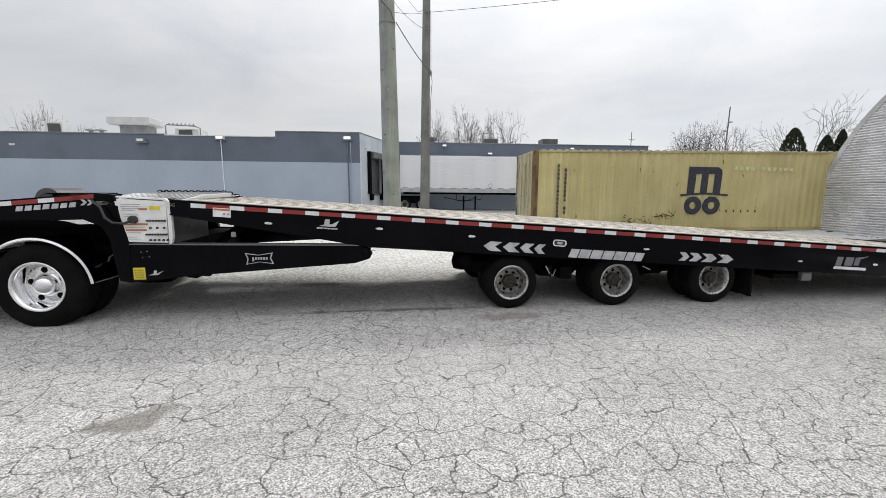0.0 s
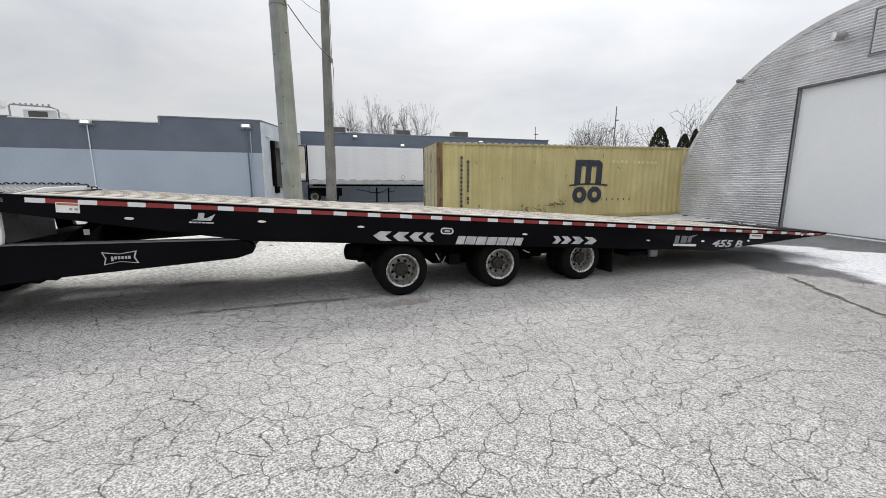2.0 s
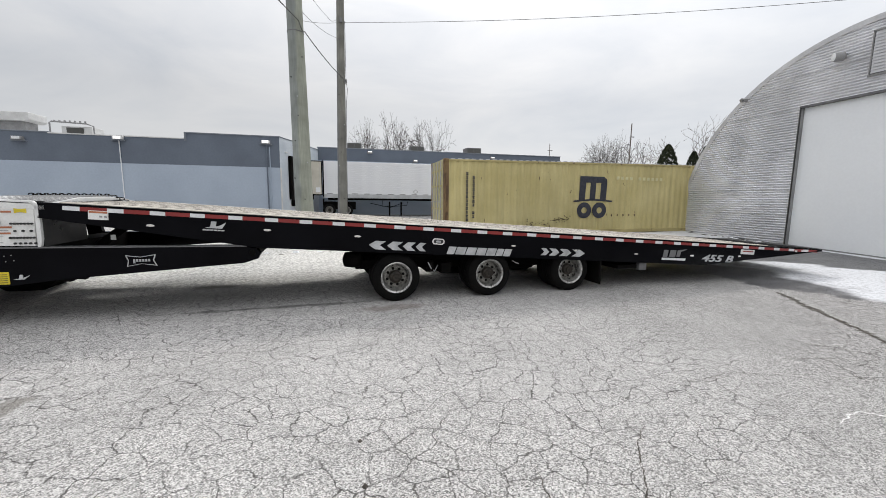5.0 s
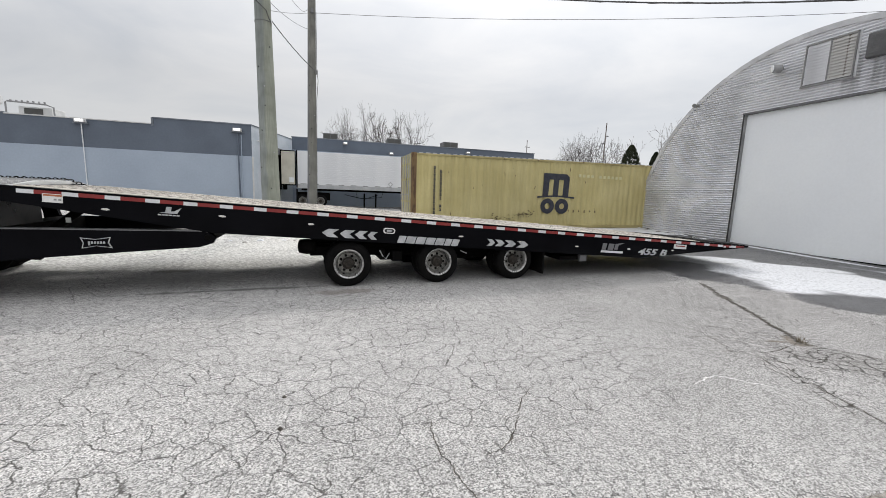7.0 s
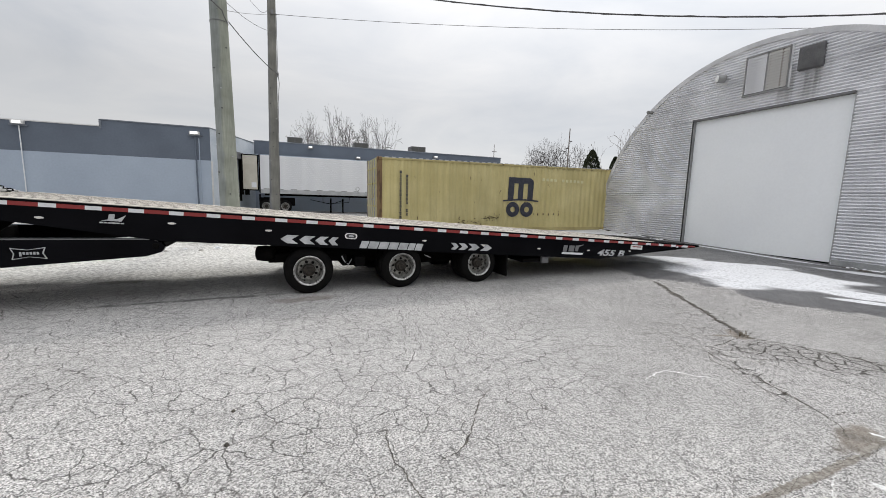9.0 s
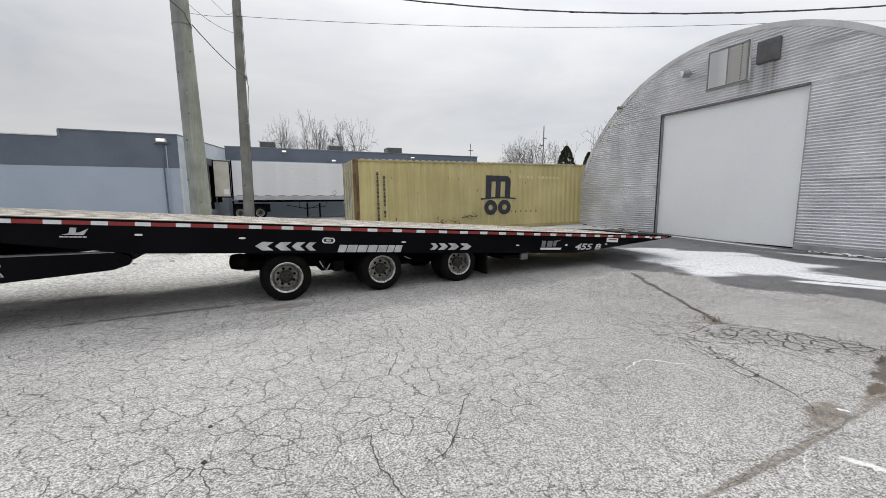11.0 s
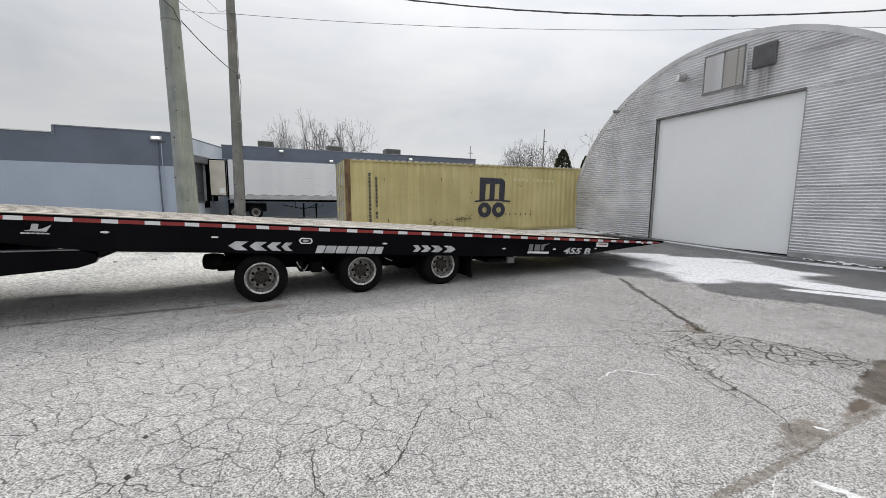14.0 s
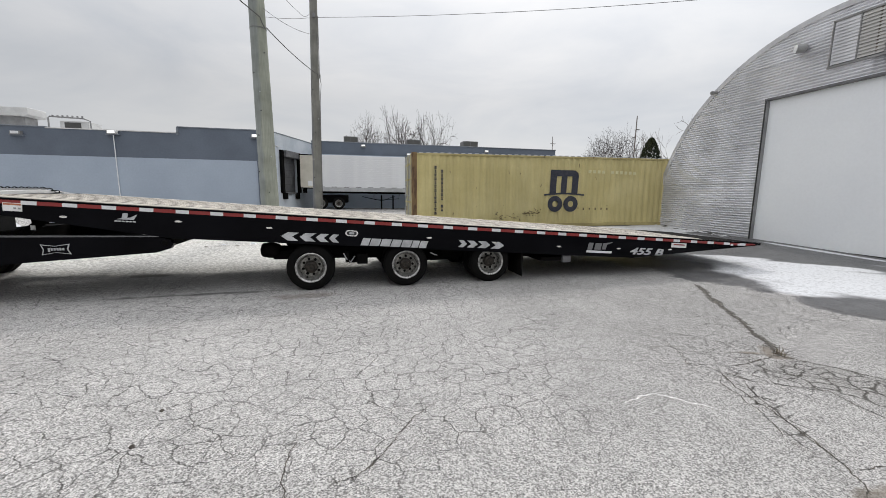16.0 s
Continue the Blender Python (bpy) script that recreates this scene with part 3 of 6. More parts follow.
CLODS = ((-3.635, -12.81, 0.018), (-3.615, -13.25, 0.020))
MAIN_CRACKS = (
    (0.030, (4.15, -9.77), (3.51, -10.77), (2.95, -11.69), (2.47, -12.44), (2.25, -12.78)),
    (0.022, (2.25, -12.78), (2.51, -13.10), (2.75, -13.55), (2.83, -13.94), (2.92, -14.25)),
    (0.014, (1.30, -12.93), (1.13, -13.26), (1.01, -13.73), (0.90, -14.14), (0.85, -14.28), (0.62, -14.55)),
    (0.0035, (-1.10, -14.71), (-0.48, -14.71), (0.35, -14.67), (0.93, -14.64), (1.43, -14.58), (1.80, -14.61)),
    (0.016, (4.15, -9.90), (4.30, -10.50), (4.53, -10.89), (4.79, -11.36), (5.03, -12.22), (5.02, -13.55)),
)
HAIR_CRACKS = (
    (0.010, (-2.38, -13.87), (-2.15, -13.78), (-1.98, -13.56), (-1.80, -13.29), (-1.54, -13.02)),
    (0.010, (-2.56, -13.20), (-2.60, -13.62), (-2.56, -13.99), (-2.45, -14.30)),
    (0.013, (2.25, -12.78), (1.90, -12.85), (1.30, -12.93)),
    (0.012, (1.29, -12.91), (1.38, -13.19), (1.90, -13.47), (1.84, -13.83), (1.82, -14.15), (1.68, -14.42)),
    (0.010, (1.38, -13.10), (1.16, -13.45), (1.03, -13.77), (0.97, -14.03), (0.88, -14.26)),
    (0.009, (1.54, -11.65), (1.64, -12.05), (1.90, -12.29), (2.25, -12.60)),
    (0.008, (0.79, -10.96), (0.95, -11.57), (1.38, -12.21), (1.10, -12.80), (1.30, -12.93)),
    (0.006, (-1.33, -12.03), (-0.85, -12.22), (-0.63, -12.53), (-0.10, -12.47), (0.43, -12.62), (0.75, -12.66), (1.10, -12.80)),
    (0.009, (2.20, -12.74), (1.78, -12.62), (1.40, -12.40), (1.02, -12.30), (0.70, -11.95)),
    (0.008, (1.62, -12.88), (1.74, -13.08), (2.05, -13.22), (2.24, -13.46), (2.52, -13.60)),
    (0.009, (1.22, -13.02), (1.06, -13.20), (1.02, -13.44), (0.93, -13.66), (0.80, -13.95), (0.83, -14.16)),
    (0.007, (1.46, -13.02), (1.58, -13.20), (1.48, -13.42), (1.52, -13.55)),
)
strip("dirt_joint", MAIN_CRACKS[0][1:], 0.125, M_MUD, "dirt along the wide crack", lift=0.002, rough=1.1, seed=43)
strip("dirt_joint", MAIN_CRACKS[3][1:], 0.045, M_JOINT, "dirt in the pavement joint", lift=0.002, rough=0.9, seed=41)
for i, (wide, *line) in enumerate(MAIN_CRACKS + HAIR_CRACKS):
    strip("ground_crack", line, wide, M_CRACK, "dirt-filled crack", seed=i + 3)
for i, (wide, *line) in enumerate(((0.006, (2.16, -9.45), (1.72, -10.39), (2.03, -10.82)), (0.006, (4.18, -12.90), (4.29, -13.22), (4.02, -13.71), (4.06, -13.92)), (0.006, (0.85, -14.28), (1.17, -14.33), (1.38, -14.35)), (0.005, (-0.19, -14.71), (-0.15, -14.83), (-0.20, -14.96), (-0.11, -15.19)))):
    strip("ground_crack", line, wide, M_CRACK, "thin dirt-filled crack", seed=i + 23)


def blob(name, cx, cy, rx, ry, turn, material, label, lift=0.004, dome=0.0, seed=1, parent=None, ragged=0.35, rings=5, spokes=48):
    """A ragged flat patch on the ground, thin at its rim."""
    b2 = B()
    ca, sa = math.cos(radians(turn)), math.sin(radians(turn))
    rows = []
    for k in range(1, rings + 1):
        f, row = k / rings, []
        for j in range(spokes):
            a = 2 * math.pi * j / spokes
            n1 = noise.noise(Vector((math.cos(a) * 1.6, math.sin(a) * 1.6, seed))) + 0.5 * noise.noise(Vector((math.cos(a) * 5, math.sin(a) * 5, seed + 9)))
            r = f * (1 + ragged * n1)
            u, v = rx * r * math.cos(a), ry * r * math.sin(a)
            x, y = cx + u * ca - v * sa, cy + u * sa + v * ca
            row.append(b2.verts.new((x, y, surface_z(x, y) + lift * (1 if k < rings else 0.3) + dome * (1 - f * f))))
        rows.append(row)
    c0 = b2.verts.new((cx, cy, surface_z(cx, cy) + lift + dome))
    for j in range(spokes):
        b2.faces.new((c0, rows[0][j], rows[0][(j + 1) % spokes]))
        for a, c in zip(rows, rows[1:]):
            b2.faces.new((a[j], c[j], c[(j + 1) % spokes], a[(j + 1) % spokes]))
    return part(name, b2, material, parent, label, smooth=True)


rnd = random.Random(3)
for i in range(9):
    f = i / 8
    x, y = 0.155 + 0.09 * f + rnd.uniform(-0.012, 0.012), -14.865 - 0.21 * f + rnd.uniform(-0.012, 0.012)
    blob("paint_spill", x, y, rnd.uniform(0.018, 0.045), rnd.uniform(0.010, 0.026), -66 + rnd.uniform(-30, 30), M_CHALK, "worn white paint", lift=0.0035 + 0.0004 * i, seed=5 + i, parent=ground, ragged=1.1, spokes=32)
strip("paint_mark", ((-0.07, -13.34), (0.14, -13.26), (0.3, -13.25), (0.72, -13.61)), 0.016, M_FAINT, "faint white paint line", seed=31)
strip("paint_mark", ((0.59, -13.60), (0.61, -13.82)), 0.010, M_FAINT, "faint white paint line", seed=32)
strip("paint_mark", ((0.05, -14.72), (-0.14, -14.78), (-0.26, -14.86), (-0.22, -14.97), (-0.13, -15.10)), 0.010, M_FAINT, "faint white paint line", seed=33)
blob("paint_spill", 0.90, -14.57, 0.05, 0.014, -60, M_CHALK, "worn white paint", seed=8, parent=ground, ragged=0.8)
rnd = random.Random(9)
for i in range(80):
    y = -10.0 - 4.4 * rnd.random() if i < 56 else -0.4 - 4.0 * rnd.random()
    white = rnd.random() < 0.6
    s = blob("snow_clump" if white else "leaf_litter", 10.92 + rnd.uniform(-0.32, 0.08), y, rnd.uniform(0.04, 0.17), rnd.uniform(0.03, 0.08), 90 + rnd.uniform(-40, 40), M_SNOW if white else M_CRACK, "", dome=rnd.uniform(0.008, 0.03), seed=20 + i, ragged=1.1, rings=3, spokes=16)
    tagged(s, "dirty snow clump along the foot of the hall" if white else "dark litter along the foot of the hall", "snow" if white else "litter", "snow and litter along the hall", "stuff")

rnd = random.Random(14)
for i, (x, y, r) in enumerate(((-5.22, -4.02, 0.11), (-5.55, -4.35, 0.07), (-4.60, -3.95, 0.06), (-5.95, -4.10, 0.05), (-4.30, -4.05, 0.05), (-6.30, -4.45, 0.06))):
    cl = blob("ice_lump", x, y, r, r * 0.55, rnd.uniform(-40, 40), M_SNOW if i in (0, 2, 3) else M_CONC, "", dome=r * 0.45, seed=50 + i, ragged=0.9, rings=4, spokes=18)
    tagged(cl, "small dirty ice lump lying near the thick pole", "ice lump", "ice lumps near the pole")

# two clods on the asphalt and a dry tuft in the crack's corner
for cx, cy, r in CLODS:
    cl = blob("clod", cx, cy, r, r * 0.7, 30, M_CRACK, "", dome=r * 0.9, seed=int(cx * -10), ragged=0.8, rings=4, spokes=14)
    tagged(cl, "small dark dirt clod lying on the asphalt", "clod", "clods on the asphalt")
tuft = thing("dry_weed", "dry brown weed tuft growing from the pavement crack", "weed", pose(2.27, -12.74, surface_z(2.27, -12.74)))
M_STRAW = make("dry_grass_blade", (0.10, 0.078, 0.048), (0.20, 0.16, 0.10), 9.0, 0.9)
rnd = random.Random(4)
bm = B()
for i in range(18):
    a, ln, lean = rnd.uniform(0, 6.28), rnd.uniform(0.03, 0.11), rnd.uniform(0.1, 0.7)
    x, y = rnd.gauss(0, 0.035), rnd.gauss(0, 0.03)
    tube(bm, ((x, y, -0.005), (x + ln * 0.4 * lean * math.cos(a), y + ln * 0.4 * lean * math.sin(a), ln * 0.6), (x + ln * lean * math.cos(a), y + ln * lean * math.sin(a), ln)), [0.0025, 0.002, 0.0008], 4)
tagged(part("blades", bm, M_STRAW, tuft), kind="stuff")


# ---- hall with the round roof ----
QY, QZ, QR = -6.97, 0.20, 6.75
hall = thing("quonset_hall", "grey corrugated steel arch hall with a closed white door", "hall", pose(11.13, QY, QZ))
QC = 0.08                                   # centre of the arch above the hall's base
DL, DR, DT = 2.07, -2.53, 4.64              # door opening: edges along y and top


def half_width(z):
    return math.sqrt(max(0.0, QR * QR - (z - QC) ** 2))


def corrugated_rows(bm, z0, z1, y_left, y_right, seed, period=0.088, deep=0.0310):
    """Rounded ribs with narrow grooves, stacked along z; each sheet leans out at its foot and is a little dented."""
    rows, k, cols = [], int((z1 - z0) / (period / 10)) + 1, 14
    for i in range(k + 1):
        z = z0 + (z1 - z0) * i / k
        wave = 2 * abs(math.sin(math.pi * z / period)) ** 0.75 - 1
        yl, yr = y_left(z), y_right(z)
        if yl - yr < 0.02:
            yl = yr + 0.02
        row = []
        for j in range(cols + 1):
            y = yl + (yr - yl) * j / cols
            dent = noise.noise(Vector((y * 1.1, z * 1.6, seed * 3.1))) * 0.003 + noise.noise(Vector((y * 3.5, z * 4.0, seed))) * 0.0015
            drop = noise.noise(Vector((y * 0.9, seed * 1.7, z * 0.4))) * 0.005
            row.append(bm.verts.new((-deep * (1 + wave) - 0.016 * (z1 - z) / (z1 - z0) + dent, y, z + drop)))
        rows.append(row)
    for a, c in zip(rows, rows[1:]):
        for j in range(cols):
            bm.faces.new((a[j], a[j + 1], c[j + 1], c[j]))


def sheets():
    """Front sheets: a left field, a right field and the field over the door, each laid in courses that lap."""
    courses = (-0.4, 1.05, 1.95, 3.30, 4.64, 5.7, 6.78)
    for n, (a, c) in enumerate(zip(courses, courses[1:])):
        lap = 0.03
        if c <= DT + 0.01:
            fields = ((lambda z: half_width(z) - 0.02, lambda z: DL + 0.04), (lambda z: DR - 0.04, lambda z: DR - 0.62), (lambda z: DR - 0.61, lambda z: -half_width(z) + 0.02))
        else:
            fields = ((lambda z: half_width(z) - 0.02, lambda z: -half_width(z) + 0.02),)
        for f, (l, r) in enumerate(fields):
            bm = B()
            corrugated_rows(bm, a, min(c + lap, 6.80), l, r, n * 3 + f)
            part("wall_sheet", bm, M_SHEET, hall, smooth=True)


def sheet_metal():
    m = make("weathered_corrugated_sheet", (0.62, 0.623, 0.66), (0.79, 0.793, 0.83), 0.9, 0.40, 0.25, 24.0, 0.07, 0.02)
    n, l = m.node_tree.nodes, m.node_tree.links
    b = n["Principled BSDF"]
    mp = n.new("ShaderNodeMapping")
    mp.inputs["Scale"].default_value = (1, 0.35, 2.4)
    l.new(n["Texture Coordinate"].outputs["Object"], mp.inputs[0])
    t = n.new("ShaderNodeTexNoise")
    t.inputs["Scale"].default_value, t.inputs["Detail"].default_value, t.inputs["Roughness"].default_value = 1.6, 8.0, 0.7
    l.new(mp.outputs[0], t.inputs["Vector"])
    r = n.new("ShaderNodeValToRGB")
    r.color_ramp.elements[0].position, r.color_ramp.elements[1].position = 0.57, 0.84
    l.new(t.outputs["Fac"], r.inputs[0])
    mx = n.new("ShaderNodeMix")
    mx.data_type = "RGBA"
    mx.inputs["B"].default_value = (0.38, 0.38, 0.41, 1)
    old = b.inputs["Base Color"].links[0].from_socket
    l.new(r.outputs[0], mx.inputs["Factor"])
    l.new(old, mx.inputs["A"])
    # soot and run-off under the hood and the window
    sep = n.new("ShaderNodeSeparateXYZ")
    l.new(n["Texture Coordinate"].outputs["Object"], sep.inputs[0])

    def rng(sock, p, q, lo, hi):
        r2 = n.new("ShaderNodeMapRange")
        r2.interpolation_type = "SMOOTHSTEP"
        for k, v in zip(("From Min", "From Max", "To Min", "To Max"), (p, q, lo, hi)):
            r2.inputs[k].default_value = v
        l.new(sock, r2.inputs[0])
        return r2.outputs[0]

    def times(p, q):
        t2 = n.new("ShaderNodeMath")
        t2.operation = "MULTIPLY"
        l.new(p, t2.inputs[0])
        l.new(q, t2.inputs[1])
        return t2.outputs[0]

    ms = n.new("ShaderNodeMapping")
    ms.inputs["Scale"].default_value = (1, 3.0, 0.25)
    l.new(n["Texture Coordinate"].outputs["Object"], ms.inputs[0])
    run = n.new("ShaderNodeTexNoise")
    run.inputs["Scale"].default_value, run.inputs["Detail"].default_value = 1.6, 6.0
    l.new(ms.outputs[0], run.inputs["Vector"])
    where = times(times(rng(sep.outputs["Y"], -2.0, -1.6, 0.0, 1.0), rng(sep.outputs["Y"], -0.9, -0.2, 1.0, 0.0)), times(rng(sep.outputs["Z"], 4.5, 5.3, 0.25, 1.0), rng(sep.outputs["Z"], 5.7, 6.0, 1.0, 0.0)))
    soot = times(where, rng(run.outputs["Fac"], 0.40, 0.62, 0.15, 0.75))
    m2 = n.new("ShaderNodeMix")
    m2.data_type = "RGBA"
    m2.inputs["B"].default_value = (0.19, 0.19, 0.20, 1)
    l.new(soot, m2.inputs["Factor"])
    l.new(mx.outputs["Result"], m2.inputs["A"])
    l.new(m2.outputs["Result"], b.inputs["Base Color"])
    return m


M_SHEET = sheet_metal()
sheets()
# arch roof: a shell with thickness, and its front flashing
bm = B()
for R0, R1, x0, x1 in ((QR - 0.06, QR + 0.02, 0.02, 24.0),):
    seg, rings = 72, []
    for i in range(seg + 1):
        a = math.pi * (1.03 * i / seg - 0.015)
        c, s = math.cos(a), math.sin(a)
        rings.append([bm.verts.new((x, r * c, QC + r * s)) for x, r in ((x0, R0), (x0, R1), (x1, R1), (x1, R0))])
    for p, q in zip(rings, rings[1:]):
        for j in range(4):
            bm.faces.new((p[j], p[(j + 1) % 4], q[(j + 1) % 4], q[j]))
part("roof", bm, M_GALV, hall, "curved galvanised roof", smooth=True)
bm = B()
seg, rings = 72, []
for i in range(seg + 1):
    a = math.pi * i / seg
    c, s = math.cos(a), math.sin(a)
    rings.append([bm.verts.new((x, r * c, QC + r * s)) for x, r in ((-0.075, QR - 0.125), (-0.085, QR + 0.035), (0.20, QR + 0.035), (0.20, QR - 0.125))])
for p, q in zip(rings, rings[1:]):
    for j in range(4):
        bm.faces.new((p[j], p[(j + 1) % 4], q[(j + 1) % 4], q[j]))
part("arch_flashing", bm, M_FLASH, hall, "pale steel edge strip along the arch")
# rear wall, plain
bm = B()
pts = [(math.cos(math.pi * i / 32) * (QR - 0.06), QC + math.sin(math.pi * i / 32) * (QR - 0.06)) for i in range(33)]
bm.faces.new([bm.verts.new((23.9, y, z)) for y, z in pts])
part("rear_wall", bm, M_GALV, hall)
# sliding door and its frame
bm = box(B(), 0.05, 0.12, DR - 0.02, DL + 0.02, -0.035, DT, 0.004)
door = part("door", bm, M_DOOR, hall, "closed smooth white door")
part("bottom_seal", box(B(), 0.04, 0.13, DR, DL, -0.06, -0.035), M_CHASSIS, door, "black rubber bottom seal")
part("door_head", box(B(), -0.085, 0.11, DR - 0.02, DL + 0.075, DT, DT + 0.07, 0.008), M_TRIM, hall, "grey steel door head")
part("door_jamb", box(B(), -0.075, 0.11, DL, DL + 0.075, -0.3, DT, 0.006), M_UNIT, hall, "grey steel door jamb")
part("door_jamb", box(B(), -0.045, 0.11, DR - 0.035, DR, -0.3, DT, 0.004), M_GALV, hall, "steel door jamb")
part("track_channel", box(B(), -0.085, -0.07, DL + 0.01, DL + 0.05, 0.0, DT, 0.0), M_DARK, hall, "dark gap strip beside the door")
# louvre window
VL, VR, VB, VT = 0.40, -0.88, 5.20, 6.43
vent = part("louvre_window", box(B(), -0.078, 0.03, VR, VL, VB, VT), M_HOOD, hall, "grey framed window, one half shuttered, one half rusty louvres")
for y0, y1, z0, z1 in ((VL - 0.030, VL, VB, VT), (VR, VR + 0.025, VB, VT), (-0.265, -0.235, VB, VT), (VR - 0.02, VL + 0.02, VB - 0.06, VB), (VR, VL, VT - 0.045, VT)):
    part("window_frame", box(B(), -0.118, 0.02, y0, y1, z0, z1, 0.005), M_UNIT, vent)
part("window_trim", box(B(), -0.076, 0.0, VR - 0.06, VR - 0.001, VB - 0.02, VT + 0.02), M_FLASH, vent, "pale sheet strip beside the window")
M_LOUV = rusty("rust_stained_louvre", (0.34, 0.33, 0.32), (0.50, 0.49, 0.475), 0.57, 5.0)
for half, (y0, y1), mat in ((0, (-0.228, VL - 0.047), M_FLASH), (1, (VR + 0.037, -0.272), M_LOUV)):
    slat = None
    for i in range(13):
        z = VB + 0.03 + i * 0.088
        if slat is None:
            bm = box(B(), -0.005, 0.005, y0, y1, -0.053, 0.053)
            slat = part("slat", bm, mat, vent)
            slat.matrix_basis = pose(-0.096, 0, z + 0.045, 0, 20 if half else 14, 0)
        else:
            again(slat, pose(-0.096, 0, z + 0.045, 0, 20 if half else 14, 0), vent)
# exhaust hood beside it
bm = prism(B(), ((0.02, 5.56), (0.02, 6.22), (-0.15, 6.24), (-0.17, 6.22), (-0.17, 5.62), (-0.15, 5.58)), -1.74, -1.13, 0.012)
hood = part("exhaust_hood", bm, M_HOOD, hall, "dark grey sheet steel exhaust hood")
part("hood_face", box(B(), -0.178, -0.165, -1.69, -1.18, 5.67, 6.18, 0.004), M_HOOD, hood, "grey slatted hood face")
for i in range(8):
    part("rib", box(B(), -0.186, -0.176, -1.68, -1.19, 5.69 + i * 0.062, 5.715 + i * 0.062, 0.002), M_HOOD, hood)
bm = disc_stack(B(), ((0.125, -0.14), (0.135, -0.12), (0.125, 0.10), (0.07, 0.14)), 24)
lamp = part("wall_lamp", bm, M_UNIT, hall, "round grey wall lamp with a white lens", m=pose(-0.22, 1.10, 5.93, 0, 0, -122), smooth=False)
part("lens", disc_stack(B(), ((0.10, -0.155), (0.118, -0.15), (0.118, -0.138)), 24), M_LAMPLENS, lamp, "white round lens", m=pose(-0.22, 1.10, 5.93, 0, 0, -122))
part("lamp_arm", tube(B(), ((0.0, 1.12, 5.93), (-0.10, 1.12, 5.94), (-0.19, 1.11, 5.93)), 0.03), M_GALV, lamp)
part("lamp_base", box(B(), -0.03, 0.0, 1.05, 1.19, 5.86, 6.00, 0.01), M_GALV, lamp)
bm = disc_stack(B(), ((0.05, -0.12), (0.075, -0.10), (0.055, 0.03), (0.03, 0.06)), 16)
fl = part("flood_lamp", bm, M_UNIT, hall, "small grey twin flood lamp", m=pose(-0.10, 4.24, 5.40, 15, 0, -40), smooth=True)
part("second_head", disc_stack(B(), ((0.05, -0.12), (0.07, -0.10), (0.05, 0.03), (0.03, 0.06)), 16), M_UNIT, fl, m=pose(-0.08, 4.12, 5.38, 10, 0, 30))
part("lamp_box", box(B(), -0.06, 0.0, 4.10, 4.26, 5.30, 5.40, 0.01), M_UNIT, fl)
# corner trim and base flashing of the front
part("base_strip", box(B(), -0.075, -0.05, -QR + 0.1, DR - 0.06, -0.28, 0.07, 0.0), M_GALV, hall, "dented base flashing")
part("base_strip", box(B(), -0.075, -0.05, DL + 0.08, QR - 0.1, -0.28, 0.07, 0.0), M_GALV, hall, "dented base flashing")

# ---- shipping container ----
CH, CLEN, CW = 2.96, 12.19, 2.44
cont = thing("shipping_container", "mustard yellow steel shipping container with rust and dark lettering", "container", pose(-0.225, -0.65, 0.255, 0, -0.50, 0))


def corrugated_side(bm, x0, x1, y, z0, z1, inward):
    """Trapezoid ribs along x."""
    prof, x, k = [], x0, 0
    while x < x1:
        for dx, d in ((0.0, 0.0), (0.072, 0.0), (0.140, 0.036), (0.212, 0.036)):
            if x + dx <= x1:
                prof.append((x + dx, d))
        x += 0.280
    prof.append((x1, prof[-1][1]))
    a = [bm.verts.new((px, y + inward * d, z0)) for px, d in prof]
    c = [bm.verts.new((px, y + inward * d, z1)) for px, d in prof]
    for i in range(len(prof) - 1):
        bm.faces.new((a[i], a[i + 1], c[i + 1], c[i]))


for y, inw in ((0.02, 1), (CW - 0.02, -1)):
    bm = B()
    corrugated_side(bm, 0.14, CLEN - 0.14, y, 0.13, CH - 0.08, inw)
    part("side_wall", bm, M_BOX, cont, "ribbed mustard side wall with scratches and rust spots")
bm = B()
for i in range(60):
    x = 0.10 + i * 0.20
    box(bm, x, x + 0.12, 0.05, CW - 0.05, CH - 0.05, CH - 0.015)
box(bm, 0.08, CLEN - 0.08, 0.03, CW - 0.03, CH - 0.07, CH - 0.045)
part("roof", bm, M_BOX, cont, "ribbed container roof")
for y in (0.0, CW - 0.07):
    part("bottom_rail", box(B(), 0.16, CLEN - 0.16, y, y + 0.07, 0.02, 0.15, 0.006), M_RAIL, cont)
    part("top_rail", box(B(), 0.16, CLEN - 0.16, y, y + 0.06, CH - 0.09, CH - 0.02, 0.006), M_RAIL, cont)
# sky-lit ends of the roof ribs, their brightness put into a pale colour
tick = None
for i in range(42):
    if tick is None:
        tick = part("roof_lug", box(B(), 0, 0.15, 0.002, 0.06, CH - 0.022, CH + 0.012, 0.004), M_VANRAIL, cont, "pale roof edge block with sky light put into its colour")
        tick.matrix_basis = pose(0.30, 0, 0)
    else:
        again(tick, pose(0.30 + i * 0.28, 0, 0), cont)
for x in (0.0, CLEN - 0.20):
    for y in (0.0, CW - 0.16):
        part("corner_post", box(B(), x, x + 0.20, y, y + 0.16, 0.12, CH - 0.12, 0.01), M_RUST, cont, "rusted corner post")
        for z in (0.0, CH - 0.12):
            part("corner_casting", box(B(), x - 0.005, x + 0.205, y - 0.005, y + 0.165, z, z + 0.12, 0.012), M_RUST, cont, "rusted corner casting")
for z in (0.02, CH - 0.12):
    for x in (0.03, CLEN - 0.13):
        part("end_sill", box(B(), x, x + 0.10, 0.16, CW - 0.16, z, z + 0.11, 0.006), M_BOXPALE, cont)
